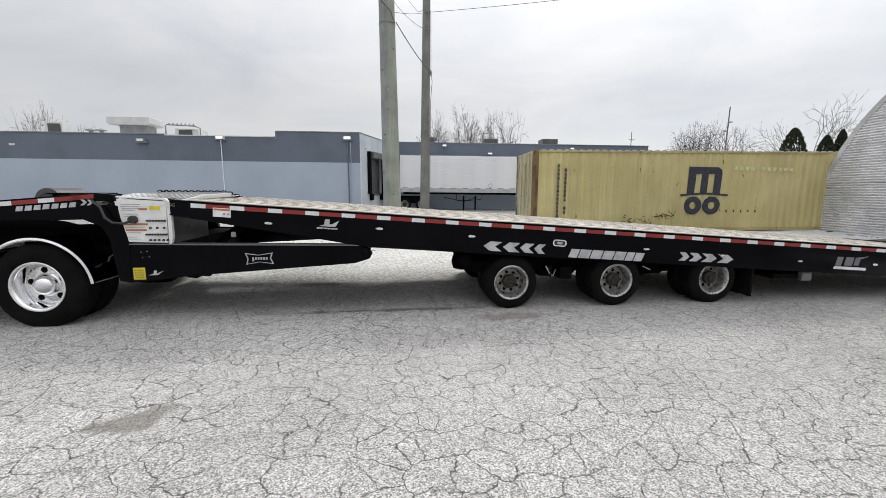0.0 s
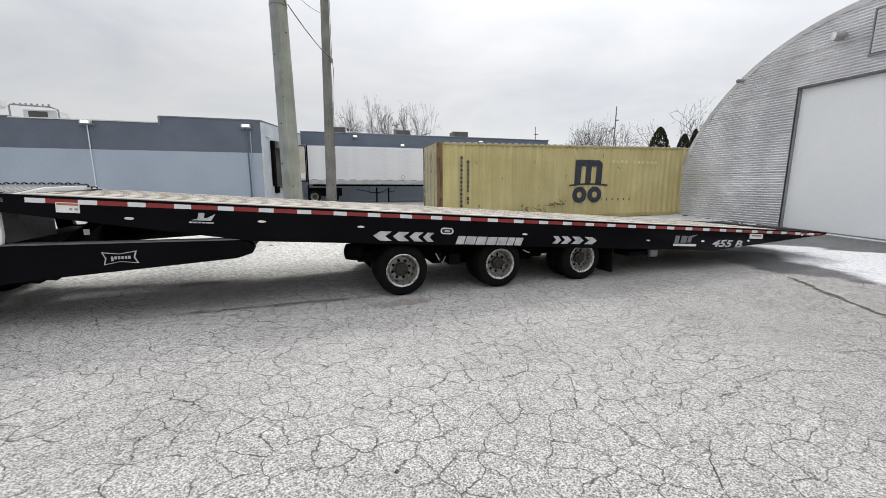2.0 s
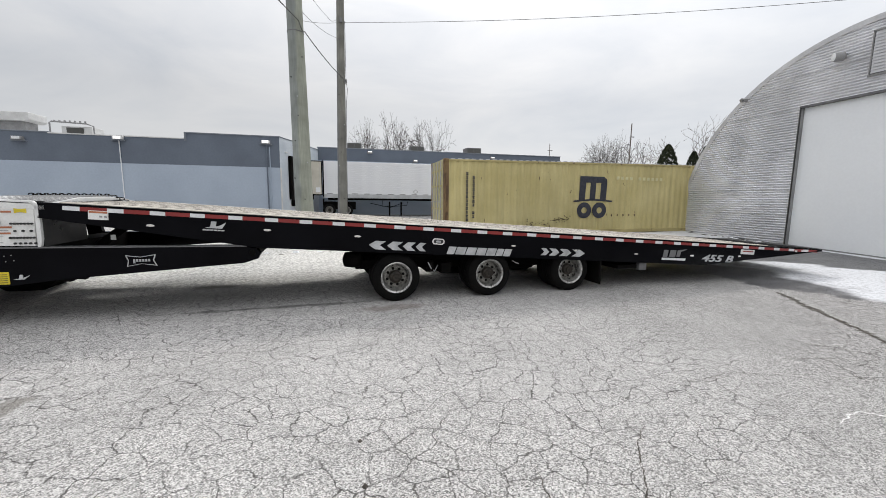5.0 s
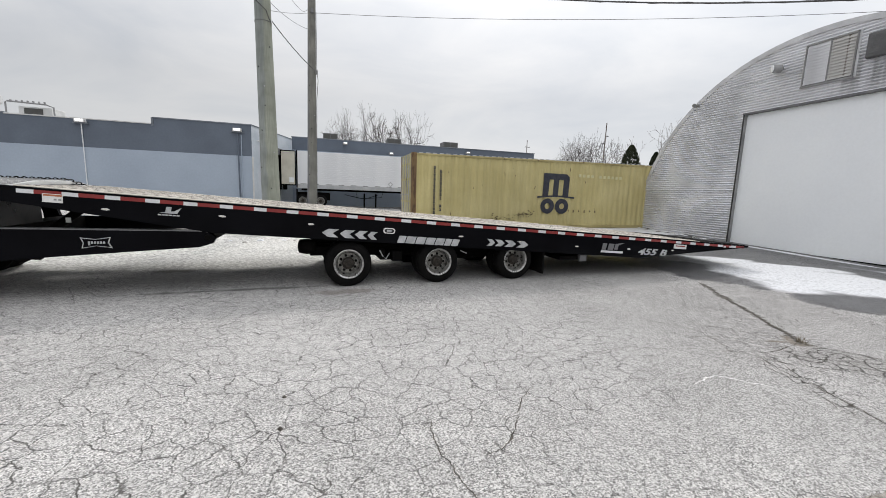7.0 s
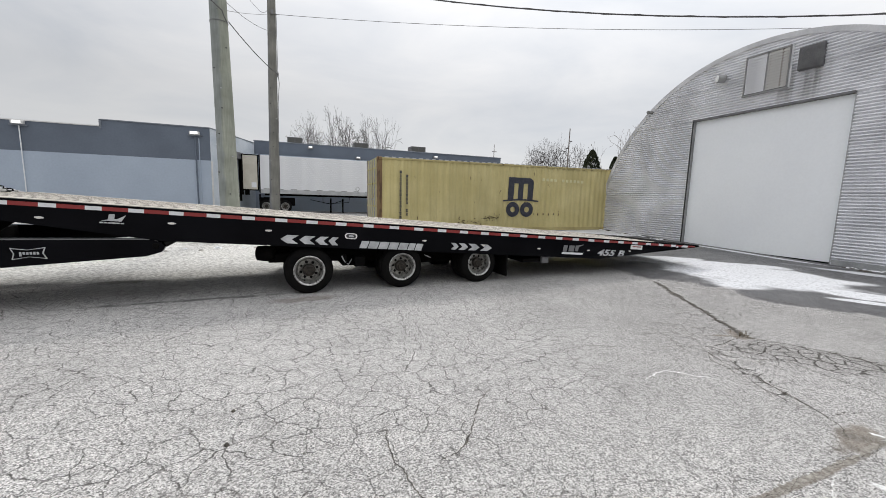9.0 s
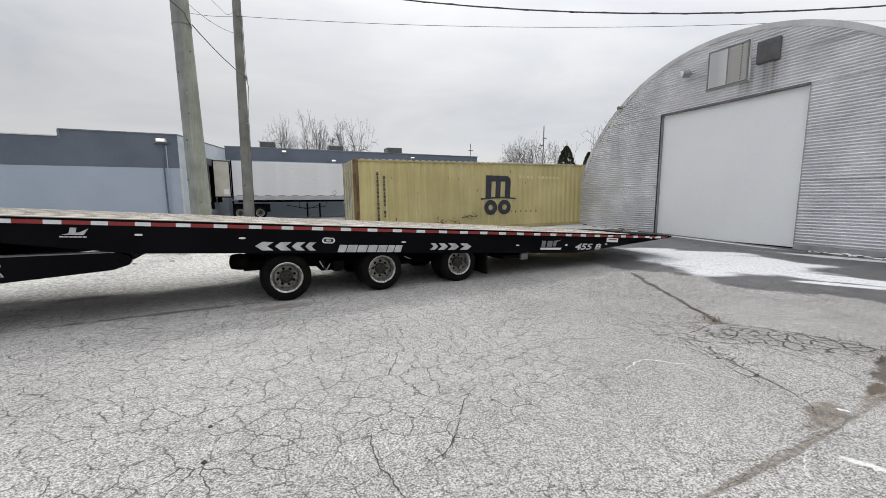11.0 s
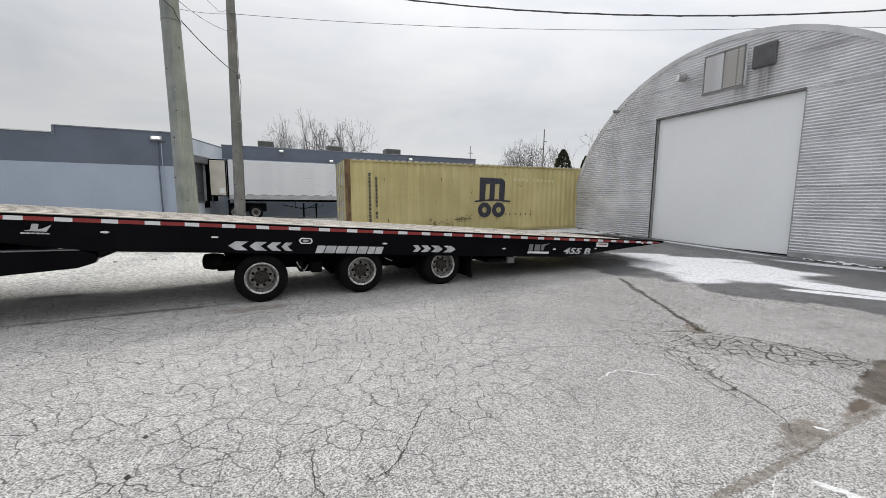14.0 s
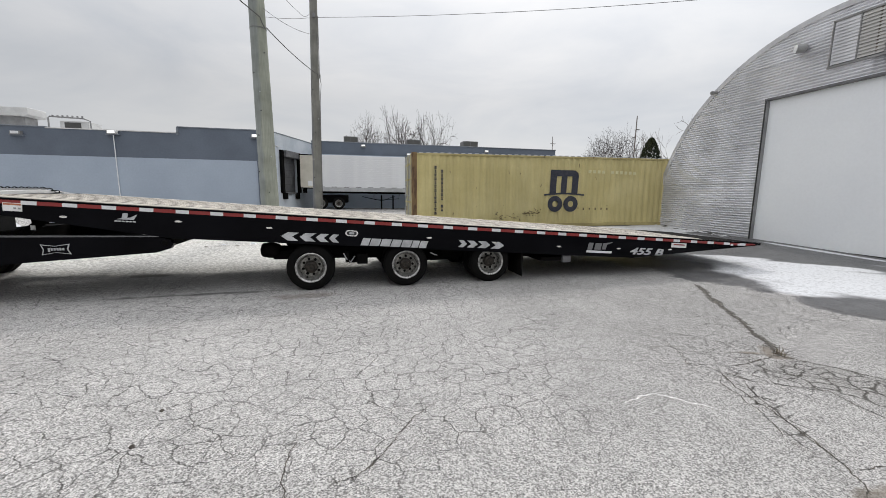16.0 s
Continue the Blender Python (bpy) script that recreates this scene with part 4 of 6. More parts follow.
part("front_wall", box(B(), CLEN - 0.10, CLEN - 0.06, 0.16, CW - 0.16, 0.12, CH - 0.11), M_BOX, cont)
for k, y in enumerate((0.17, CW / 2 + 0.005)):
    leaf = part("door_leaf", box(B(), 0.03, 0.08, y, y + CW / 2 - 0.175, 0.14, CH - 0.13, 0.006), M_BOXPALE, cont, "faded ribbed container door")
    for i in range(5):
        part("door_rib", box(B(), 0.012, 0.032, y + 0.06, y + CW / 2 - 0.24, 0.30 + i * 0.52, 0.62 + i * 0.52, 0.006), M_BOXPALE, leaf)
    for f in (0.25, 0.75):
        yy = y + f * (CW / 2 - 0.175)
        rod = part("lock_rod", tube(B(), ((-0.03, yy, 0.06), (-0.03, yy, CH - 0.06)), 0.019, 8), M_GALV, leaf, "galvanised lock rod")
        for z in (0.35, 1.0, 1.9, 2.5):
            part("rod_bracket", box(B(), -0.055, 0.03, yy - 0.05, yy + 0.05, z, z + 0.06, 0.004), M_BOXPALE, leaf)
        part("lock_handle", box(B(), -0.06, -0.045, yy, yy + 0.35, 1.28, 1.32, 0.004), M_GALV, leaf)


def mark(name, x0, x1, z0, z1, material, parent, y=-0.003, slant=0.0, m=None, thick=0.008):
    bm2 = prism(B(), ((x0, z0), (x1, z0), (x1 + slant, z1), (x0 + slant, z1)), y, y + thick)
    return part(name, bm2, material, parent, m=m)


# vertical lettering as plain blocks, one a character
for xc, z_top, step, count in ((0.94, 2.40, 0.1495, 13), (1.205, 2.25, 0.152, 11)):
    for i in range(count):
        if count == 11 and i == 8:
            continue
        w = 0.046 if i % 3 == 1 else 0.054
        z = z_top - i * step
        for z0, z1, cut_w in ((z - 0.056, z - 0.006, 0.012 * (i % 3)), (z + 0.006, z + 0.056, 0.012 * ((i + 1) % 3))):
            part("letter_block", prism(B(), ((xc - w * 0.86 + cut_w, z0), (xc + w * 0.86, z0), (xc + w * 0.86 - cut_w, z1), (xc - w * 0.86, z1)), 0.009, 0.022), M_INK, cont)
# large emblem: three uprights under an arch bar, a waved line, two rounded rings
EX, EZ = 5.75, 1.34


for x0, x1 in ((0.10, 0.38), (0.60, 0.86), (1.10, 1.38)):
    bm = prism(B(), ((EX + x0 - 0.03, EZ + 0.04), (EX + x1 - 0.03, EZ + 0.04), (EX + x1, EZ + 0.80), (EX + x0, EZ + 0.80)), 0.007, 0.022)
    part("emblem_upright", bm, M_INK, cont, "dark painted emblem upright")
bm = prism(B(), ((EX + 0.10, EZ + 0.78), (EX + 1.38, EZ + 0.78), (EX + 1.36, EZ + 0.92), (EX + 1.22, EZ + 1.03), (EX + 0.10, EZ + 1.05)), 0.006, 0.021)
part("emblem_bar", bm, M_INK, cont, "dark painted bar over the emblem uprights")
bm = B()
for i in range(24):
    xa, xb = EX - 0.17 + i * 0.0767, EX - 0.17 + (i + 1) * 0.0767
    za, zb = (EZ + 0.02 + 0.045 * math.sin((x - EX) * 2.1) for x in (xa, xb))
    prism(bm, ((xa, za - 0.035), (xb, zb - 0.035), (xb, zb + 0.035), (xa, za + 0.035)), 0.006, 0.020)
part("emblem_wave", bm, M_INK, cont, "dark painted waved line")


def ring_arc(bm, cx, cz, r0, r1, a0, a1, sx=1.0):
    k = 22
    arc = [radians(a0 + (a1 - a0) * i / k) for i in range(k + 1)]
    pts = [(cx + sx * r1 * math.cos(a), cz + r1 * math.sin(a)) for a in arc] + [(cx + sx * r0 * math.cos(a), cz + r0 * math.sin(a)) for a in arc[::-1]]
    prism(bm, pts, 0.007, 0.022)


for cx in (0.34, 1.06):
    bm = B()
    ring_arc(bm, EX + cx, EZ - 0.375, 0.13, 0.335, 0, 360)
    part("emblem_ring", bm, M_INK, cont, "dark painted ring")
M_GHOST = plain("pale_overpaint", (0.66, 0.62, 0.36), 0.7)
M_SCUFF = plain("dark_scuff", (0.085, 0.055, 0.025), 0.8)
for i in range(11):
    if i != 4:
        mark("number_bar", 7.58 + i * 0.216, 7.71 + i * 0.216, 2.27 - 0.004 * i, 2.40 - 0.004 * i, M_GHOST, cont, y=0.010)
for i in range(5):
    mark("number_bar", 7.40 + i * 0.285, 7.45 + i * 0.285, 0.70 + 0.02 * (i % 2), 0.80, M_SCUFF, cont, y=0.010)
rnd = random.Random(11)
for i in range(78):
    x = 3.35 + 2.2 * rnd.random() if i < 60 else 0.5 + 9.0 * rnd.random()
    z = (0.40 + 0.15 * (x - 3.7) + rnd.gauss(0, 0.07)) if i < 60 else 0.3 + 2.3 * rnd.random()
    r = rnd.uniform(0.008, 0.030) if i < 60 else rnd.uniform(0.006, 0.020)
    tilt, long = (rnd.gauss(0.3, 0.5), rnd.uniform(1.2, 3.4)) if i < 60 else (math.pi / 2 + rnd.gauss(0, 0.25), rnd.uniform(1.5, 7.0))
    pts = []
    for a in np.linspace(0, 2 * math.pi, 9, endpoint=False):
        u, v = r * long * rnd.uniform(0.45, 1.2) * math.cos(a), r * rnd.uniform(0.3, 1.1) * math.sin(a)
        pts.append((x + u * math.cos(tilt) - v * math.sin(tilt), z + u * math.sin(tilt) + v * math.cos(tilt)))
    part("scrape", prism(B(), pts, 0.013, 0.024), M_SCUFF, cont)

# ---- front warehouse ----
wh = thing("warehouse", "low warehouse painted slate above and blue-grey below", "building")
FW = 15.0
SEGS = ((-75.0, -22.4, 5.56), (-22.4, -14.65, 5.50), (-14.65, -8.7, 5.90))
for x0, x1, top in SEGS:
    w = part("wall", box(B(), x0, x1, FW, FW + 0.35, -0.2, 3.77), M_WALL, wh, "blue-grey painted block wall")
    part("band", box(B(), x0, x1, FW - 0.004, FW + 0.35, 3.77, top), M_BAND, wh, "slate painted upper wall")
    part("parapet_cap", box(B(), x0 - 0.02, x1 + 0.03, FW - 0.05, FW + 0.40, top, top + 0.07, 0.01), M_UNITW if x1 == -14.65 else M_CAP, wh, "metal parapet cap")
part("parapet_cap", box(B(), -14.72, -14.60, FW - 0.05, FW + 0.40, 5.4, 5.93), M_CAP, wh)
part("roof", box(B(), -75, -8.9, FW + 0.3, 60, 5.0, 5.2), M_ROOF, wh)
SA = math.degrees(math.atan2(7.0, 2.05))
SM = pose(-8.7, FW, 0, 0, 0, SA)
D0, D1 = 1.6, 4.2
for x0, x1, z0, z1 in ((0.0, D0, -0.2, 5.9), (D1, 5.2, -0.2, 5.9), (D0, D1, 4.45, 5.9), (D0, D1, -0.2, 1.55), (5.2, 7.3, -0.2, 5.9)):
    part("side_wall", box(B(), x0, x1, -0.002, 0.32, z0, z1), M_SIDE, wh, "pale painted side wall", m=SM)
part("parapet_cap", box(B(), 0.0, 7.3, -0.05, 0.37, 5.9, 5.97, 0.01), M_CAP, wh, m=SM)
part("corner_trim", box(B(), -0.03, 0.18, -0.03, -0.004, -0.2, 3.75), M_UNITW, wh, "white painted corner", m=SM)
dock = part("dock_door", box(B(), D0, D1, 0.20, 0.28, 1.55, 4.45), M_GRILL, wh, "dark loading dock door", m=SM)
for i in range(5):
    part("door_panel", box(B(), D0 + 0.05, D1 - 0.05, 0.18, 0.205, 1.60 + i * 0.57, 2.13 + i * 0.57), M_HOOD, dock, m=SM)
part("dock_seal", box(B(), D0 - 0.30, D0 + 0.05, -0.22, 0.0, 1.5, 4.75, 0.03), M_CHASSIS, wh, "black foam dock seal", m=SM)
part("dock_seal", box(B(), D1 - 0.05, D1 + 0.30, -0.22, 0.0, 1.5, 4.75, 0.03), M_CHASSIS, wh, "black foam dock seal", m=SM)
part("dock_header", box(B(), D0 + 0.05, D1 - 0.05, -0.40, 0.0, 4.25, 4.75, 0.03), M_TRIM, wh, "worn grey dock header", m=SM)
part("dock_seal", box(B(), 5.2, 5.6, -0.22, 0.0, 1.5, 4.75, 0.03), M_CHASSIS, wh, "black foam dock seal", m=SM)
part("dock_bumper", box(B(), D0, D0 + 0.5, -0.20, 0.0, 1.0, 1.5, 0.02), M_CHASSIS, wh, m=SM)
part("dock_bumper", box(B(), D1 - 0.5, D1, -0.20, 0.0, 1.0, 1.5, 0.02), M_CHASSIS, wh, m=SM)
part("dock_leveller", box(B(), D0 + 0.2, D1 - 0.2, -0.10, 0.2, 1.38, 1.55, 0.01), M_TRIM, wh, m=SM)
part("dock_light", box(B(), 0.75, 1.15, -0.10, -0.0, 4.92, 5.0), M_LAMPLENS, wh, m=SM)
for x, z, ptop in ((-9.57, 5.50, True), (-18.54, 5.38, True), (-23.95, 5.12, False)):
    lampw = part("wall_lamp", box(B(), x - 0.28, x + 0.28, FW - 0.28, FW - 0.004, z - 0.10, z + 0.12, 0.02), M_UNIT if not ptop else M_UNITW, wh, "wall pack lamp")
    part("lens", box(B(), x - 0.20, x + 0.20, FW - 0.30, FW - 0.275, z - 0.06, z + 0.10), M_LIT if ptop else M_LAMPLENS, lampw)
    part("lamp_bracket", box(B(), x - 0.40, x + 0.40, FW - 0.18, FW - 0.004, z - 0.17, z - 0.10), M_CAP, lampw)
    if ptop:
        part("conduit", tube(B(), ((x, FW - 0.05, z - 0.15), (x + 0.04, FW - 0.05, 0.4)), 0.045 if x > -12 else 0.03, 8), M_BAND if x > -12 else M_VAN, wh, "conduit pipe on the wall")
        if x > -12:
            part("conduit", tube(B(), ((x + 0.22, FW - 0.05, 5.2), (x + 0.24, FW - 0.05, 0.4)), 0.03, 8), M_WALL, wh, "conduit pipe on the wall")
part("vent_plate", box(B(), -32.9, -32.5, FW - 0.03, FW - 0.004, 4.66, 4.80, 0.01), M_UNITW, wh)

# roof units of the front warehouse
ac = thing("roof_unit", "pale rooftop unit with a dark grille", "roof unit")
part("casing", box(B(), -32.6, -31.35, 17.5, 18.3, 5.2, 6.70, 0.02), M_UNITW, ac)
part("grille", box(B(), -32.35, -31.45, 17.46, 17.51, 5.9, 6.56), M_GRILL, ac)
hd = thing("roof_ventilator", "grey flat-topped rooftop ventilator", "roof unit")
part("stem", box(B(), -27.05, -25.05, 17.3, 18.4, 5.2, 6.55, 0.02), M_UNIT, hd)
part("cover", prism(B(), ((-27.75, 6.62), (-27.55, 6.50), (-24.85, 6.50), (-24.65, 6.62), (-24.65, 7.08), (-27.75, 7.08)), 17.0, 18.7, 0.02), M_UNITW, hd, "pale flat cover")
for x in (-29.7, -28.9):
    mv = thing("roof_vent_pipe", "small grey mushroom roof vent", "roof vent", group="mushroom vents")
    part("stem", disc_stack(B(), ((0.13, 0.0), (0.13, 1.0)), 14, m=pose(x, 18, 5.2, 90)), M_UNIT, mv)
    part("cap", disc_stack(B(), ((0.12, 0.0), (0.34, 0.04), (0.34, 0.10), (0.10, 0.20)), 16, m=pose(x, 18, 6.12, 90)), M_UNIT, mv)
rk = thing("roof_pipe_rack", "white rooftop unit under a pipe frame", "roof unit")
part("casing", box(B(), -23.2, -21.4, 17.6, 19.0, 5.2, 6.38, 0.02), M_UNITW, rk)
part("grille", box(B(), -22.9, -21.9, 17.56, 17.61, 5.85, 6.28), M_GRILL, rk)
part("pipe", tube(B(), ((-23.75, 17.4, 5.2), (-23.75, 17.4, 6.55), (-23.65, 17.4, 6.62), (-21.6, 17.4, 6.55), (-21.2, 17.4, 6.40), (-21.15, 17.4, 5.2)), 0.05, 8), M_UNIT, rk)
for i in range(7):
    part("clamp", box(B(), -23.5 + i * 0.3, -23.42 + i * 0.3, 17.36, 17.44, 6.60, 6.72), M_UNIT, rk)
sk = thing("roof_hatch", "low white roof hatch", "roof hatch")
part("cover", box(B(), -17.4, -15.0, 16.4, 18.4, 5.2, 5.72, 0.02), M_UNITW, sk)

# ---- rear warehouse ----
rw = thing("warehouse", "long low warehouse with a slate parapet behind the yard", "building")
part("wall", box(B(), -6.65, 17.35, 22.0, 22.35, -0.2, 5.04), M_WALL, rw, "blue-grey painted block wall")
part("band", box(B(), -6.65, 17.35, 21.995, 22.35, 5.04, 6.13), M_BAND, rw, "slate painted parapet")
part("parapet_cap", box(B(), -6.70, 17.40, 21.94, 22.42, 6.13, 6.20, 0.01), M_CAP, rw)
part("end_wall", box(B(), 17.0, 17.35, 22.35, 60, -0.2, 6.13), M_WALL, rw)
part("roof", box(B(), -6.6, 17.0, 22.3, 60, 5.3, 5.5), M_ROOF, rw)
for x, z in ((-2.04, 5.86), (2.2, 5.2), (9.9, 5.75)):
    lw = part("wall_lamp", box(B(), x - 0.22, x + 0.22, 21.72, 21.99, z - 0.12, z + 0.12, 0.02), M_UNIT, rw, "wall pack lamp")
    part("lens", box(B(), x - 0.15, x + 0.15, 21.70, 21.725, z + 0.00, z + 0.10), M_LIT, lw)
for x0, x1, zt in ((-4.15, -2.6, 7.75), (2.9, 4.5, 7.68), (9.6, 11.4, 7.76)):
    ru = thing("roof_unit", "dark grey square rooftop unit", "roof unit", group="units on the rear roof")
    part("casing", box(B(), x0, x1, 30, 31.6, 5.5, zt, 0.02), M_HOOD, ru)
    part("grille", box(B(), x0 + 0.1, (x0 + x1) / 2 - 0.03, 29.97, 30.01, 6.7, zt - 0.08), M_GRILL, ru)
    part("grille", box(B(), (x0 + x1) / 2 + 0.03, x1 - 0.1, 29.97, 30.01, 6.7, zt - 0.08), M_GRILL, ru)

# ---- white box trailer at the dock ----
VG = ground_z(0, 18.5)
van = thing("box_semitrailer", "white box semitrailer with its rear door folded back", "semitrailer")
VX0, VX1, VY = -6.0, 8.2, 18.2
part("body", box(B(), VX0, VX1, VY + 0.02, VY + 2.58, 1.98, 4.64, 0.02), M_VAN, van)
slat = None
for i in range(17):
    z = 2.0 + i * 0.155
    if slat is None:
        slat = part("side_panel", prism(B(), ((VX0 + 0.08, 0.004), (VX1 - 0.05, 0.004), (VX1 - 0.05, 0.150), (VX0 + 0.08, 0.150)), VY - 0.012, VY + 0.03, 0.006), M_VAN, van, "white ribbed side panel")
        slat.matrix_basis = pose(0, 0, z)
    else:
        again(slat, pose(0, 0, z), van)
part("rear_post", box(B(), VX0 - 0.02, VX0 + 0.08, VY - 0.02, VY + 0.1, 1.7, 4.68, 0.01), M_CHASSIS, van, "dark rear door post")
part("side_rail", box(B(), VX0, VX1, VY - 0.015, VY + 0.08, 1.66, 1.98, 0.01), M_VANRAIL, van, "grey lower side rail")
for i in range(14):
    part("reflective_tape", box(B(), VX0 + 0.3 + i * 1.0, VX0 + 0.75 + i * 1.0, VY - 0.02, VY - 0.014, 1.99, 2.05), M_PRINT, van)
pc = part("placard", prism(B(), ((1.43, 2.26), (1.64, 2.05), (1.85, 2.26), (1.64, 2.47)), VY - 0.030, VY - 0.014), M_PRINT, van, "grey-edged diamond placard")
part("placard_field", prism(B(), ((1.48, 2.26), (1.64, 2.10), (1.80, 2.26), (1.64, 2.42)), VY - 0.034, VY - 0.028), M_VAN, pc)
part("underframe", box(B(), VX0 + 0.3, VX1, VY + 0.9, VY + 1.7, 1.50, 1.66), M_CHASSIS, van)
for i in range(26):
    part("cross_sill", box(B(), VX0 + 3.2 + i * 0.42, VX0 + 3.28 + i * 0.42, VY + 0.02, VY + 2.5, 1.56, 1.66), M_CHASSIS, van)
lf = part("door_leaf", box(B(), -7.22, -6.04, VY - 0.06, VY, 1.86, 4.64, 0.01), M_CHASSIS, van, "open beige rear door with a black edge")
part("lining", box(B(), -7.13, -6.12, VY - 0.075, VY - 0.055, 1.95, 4.56), M_BEIGE, lf, "beige door lining")
part("latch", box(B(), -6.55, -6.2, VY - 0.09, VY - 0.07, 2.1, 2.5, 0.01), M_VAN, lf)


def wheel_mesh(R, W, rim_r):
    prof = [(rim_r, 0.02), (rim_r + 0.02, 0.0), (R * 0.80, -0.008), (R * 0.93, 0.012), (R * 0.985, 0.035), (R, 0.055)]
    g = (W - 0.11) / 4
    for k in range(4):
        y = 0.055 + k * g
        prof += [(R, y + 0.008), (R, y + g - 0.012), (R - 0.012, y + g - 0.008), (R - 0.012, y + g - 0.002)] if k < 3 else [(R, y + 0.008), (R, y + g)]
    prof += [(R * 0.985, W - 0.035), (R * 0.93, W - 0.012), (R * 0.80, W + 0.004), (rim_r + 0.02, W), (rim_r, W - 0.02)]
    return lathe(B(), prof, 44)


def dual_wheel(parent, at, R, rim_r, mats, nuts=8, dome=False, W=0.25, spin=0.0):
    """A wheel whose outer face looks towards -y: tyre, inner tyre, dished rim, hub and dark hole discs."""
    tyre = part("wheel", wheel_mesh(R, W, rim_r), M_RUBBER, parent, "black tyre", smooth=True)
    tyre.matrix_basis = at @ pose(0, 0, 0, 0, spin, 0)
    inner = part("inner_tyre", wheel_mesh(R, W, rim_r), M_RUBBER, tyre, smooth=True)
    inner.matrix_basis = pose(0, W + 0.07, 0)
    dish = 0.165 if dome else 0.155
    prof = [(rim_r + 0.028, -0.006), (rim_r + 0.018, -0.014), (rim_r - 0.004, 0.0), (rim_r - 0.018, 0.03), (rim_r - 0.03, dish - 0.02), (rim_r - 0.045, dish + 0.005), (rim_r - 0.045, dish + 0.03), (rim_r + 0.02, dish + 0.03), (rim_r + 0.02, 0.03)]
    part("rim", lathe(B(), prof, 48), mats[0], tyre, mats[2], smooth=dome)
    dp = [(rim_r - 0.040, dish), (rim_r * 0.80, dish - 0.016), (rim_r * 0.52, dish - 0.020), (rim_r * 0.44, dish - 0.035), (0.0001, dish - 0.035), (0.0001, dish + 0.012), (rim_r - 0.040, dish + 0.012)]
    part("wheel_disc", lathe(B(), dp, 32), mats[0] if dome else M_DISC, tyre, smooth=False)
    r = rim_r * (0.40 if dome else 0.46)
    hp = [(r, dish - 0.02), (r, dish - 0.075), (r * 0.9, dish - 0.09), (r * 0.55, dish - 0.10), (r * 0.5, dish - 0.125), (0.001, dish - 0.125)]
    if dome:
        hp = [(r * 1.15, dish - 0.02), (r * 1.15, dish - 0.06), (r, dish - 0.10), (r * 0.7, dish - 0.135), (r * 0.3, dish - 0.155), (0.001, dish - 0.158)]
    part("hub", lathe(B(), hp, 24, False), mats[1], tyre, smooth=dome)
    # solid black discs: the shade inside the holes is put into their colour
    nut = None
    for k in range(nuts):
        a = 2 * math.pi * (k + 0.5) / nuts
        rr = rim_r * (0.66 if dome else 0.60)
        m2 = pose(rr * math.cos(a), dish - 0.019, rr * math.sin(a))
        if nut is None:
            nr = 0.024 if not dome else 0.038
            nut = part("hand_hole", disc_stack(B(), ((nr * 0.7, -0.004), (nr, -0.002), (nr, 0.012)), 12), M_CHASSIS, tyre)
            nut.matrix_basis = m2
        else:
            again(nut, m2, tyre)
    return tyre


for x in (-4.14, -5.55):
    dual_wheel(van, pose(x, VY + 0.06, VG + 0.50), 0.50, 0.29, (M_RIM, M_HUB, "pale steel rim"), 6)
part("axle_frame", box(B(), -6.0, -3.4, VY + 0.5, VY + 2.0, VG + 0.55, 1.35, 0.02), M_CHASSIS, van)
part("mud_flap", box(B(), -6.05, -5.98, VY + 0.1, VY + 0.8, VG + 0.2, 1.6), M_CHASSIS, van)
for x in (-0.6, 0.4):
    part("landing_leg", box(B(), x, x + 0.12, VY + 0.5, VY + 0.62, VG + 0.02, 1.4, 0.01), M_CHASSIS, van)
part("leg_brace", tube(B(), ((-2.2, VY + 0.5, 1.25), (-0.5, VY + 0.52, 0.9), (0.6, VY + 0.5, 1.3)), 0.03), M_CHASSIS, van)
part("leg_crank", tube(B(), ((-1.2, VY + 0.1, 1.55), (-1.2, VY + 0.1, 1.0), (-0.2, VY + 0.1, 1.0), (0.9, VY + 0.1, 1.1), (1.0, VY + 0.1, 1.5)), 0.025), M_CHASSIS, van)

# ---- tilt-bed trailer; u along it, v inward, z up ----
TU = math.degrees(math.atan(0.0609))
trl = thing("tilt_bed_trailer", "black tilt-bed equipment trailer with pale deck boards and red-white tape", "trailer", pose(0, -9.053, 0, 0, 0, TU))
TW = 2.59
SLOPE = 3.753
BED = pose(-7.42, 0, 1.56, 0, SLOPE, 0)
CS, SN = math.cos(radians(SLOPE)), math.sin(radians(SLOPE))


def on_bed(u, z):
    """Bed coordinates (s along, z below the deck) of a place on the side given by u and height."""
    du, dz = u + 7.42, z - 1.537
    return du * CS - dz * SN, du * SN + dz * CS


LENGTH = 14.40
SIDE = ((-0.06, -0.004), (LENGTH, -0.004), (LENGTH, -0.03), (10.87, -0.455), (2.46, -0.45), (-0.06, -0.18))
for y0, y1 in ((0.0, 0.03), (TW - 0.03, TW)):
    part("side_rail", prism(B(), SIDE, y0, y1, 0.003), M_BLACK, trl, "glossy black bed side", m=BED)
bm = B()
for (s0, z0), (s1, z1) in zip(SIDE[2:], SIDE[3:]):
    k = prism(bm, ((s0, z0 - 0.012), (s1, z1 - 0.012), (s1, z1 + 0.006), (s0, z0 + 0.006)), -0.006, 0.16)
part("bottom_flange", bm, M_BLACK, trl, m=BED)
bm = B()
for (s0, z0), (s1, z1) in zip(SIDE[2:], SIDE[3:]):
    prism(bm, ((s0, z0 - 0.012), (s1, z1 - 0.012), (s1, z1 + 0.006), (s0, z0 + 0.006)), TW - 0.16, TW + 0.006)
part("bottom_flange", bm, M_BLACK, trl, m=BED)
part("top_rub_rail", box(B(), -0.06, LENGTH, -0.008, 0.06, -0.022, 0.004, 0.004), M_BLACK, trl, m=BED)
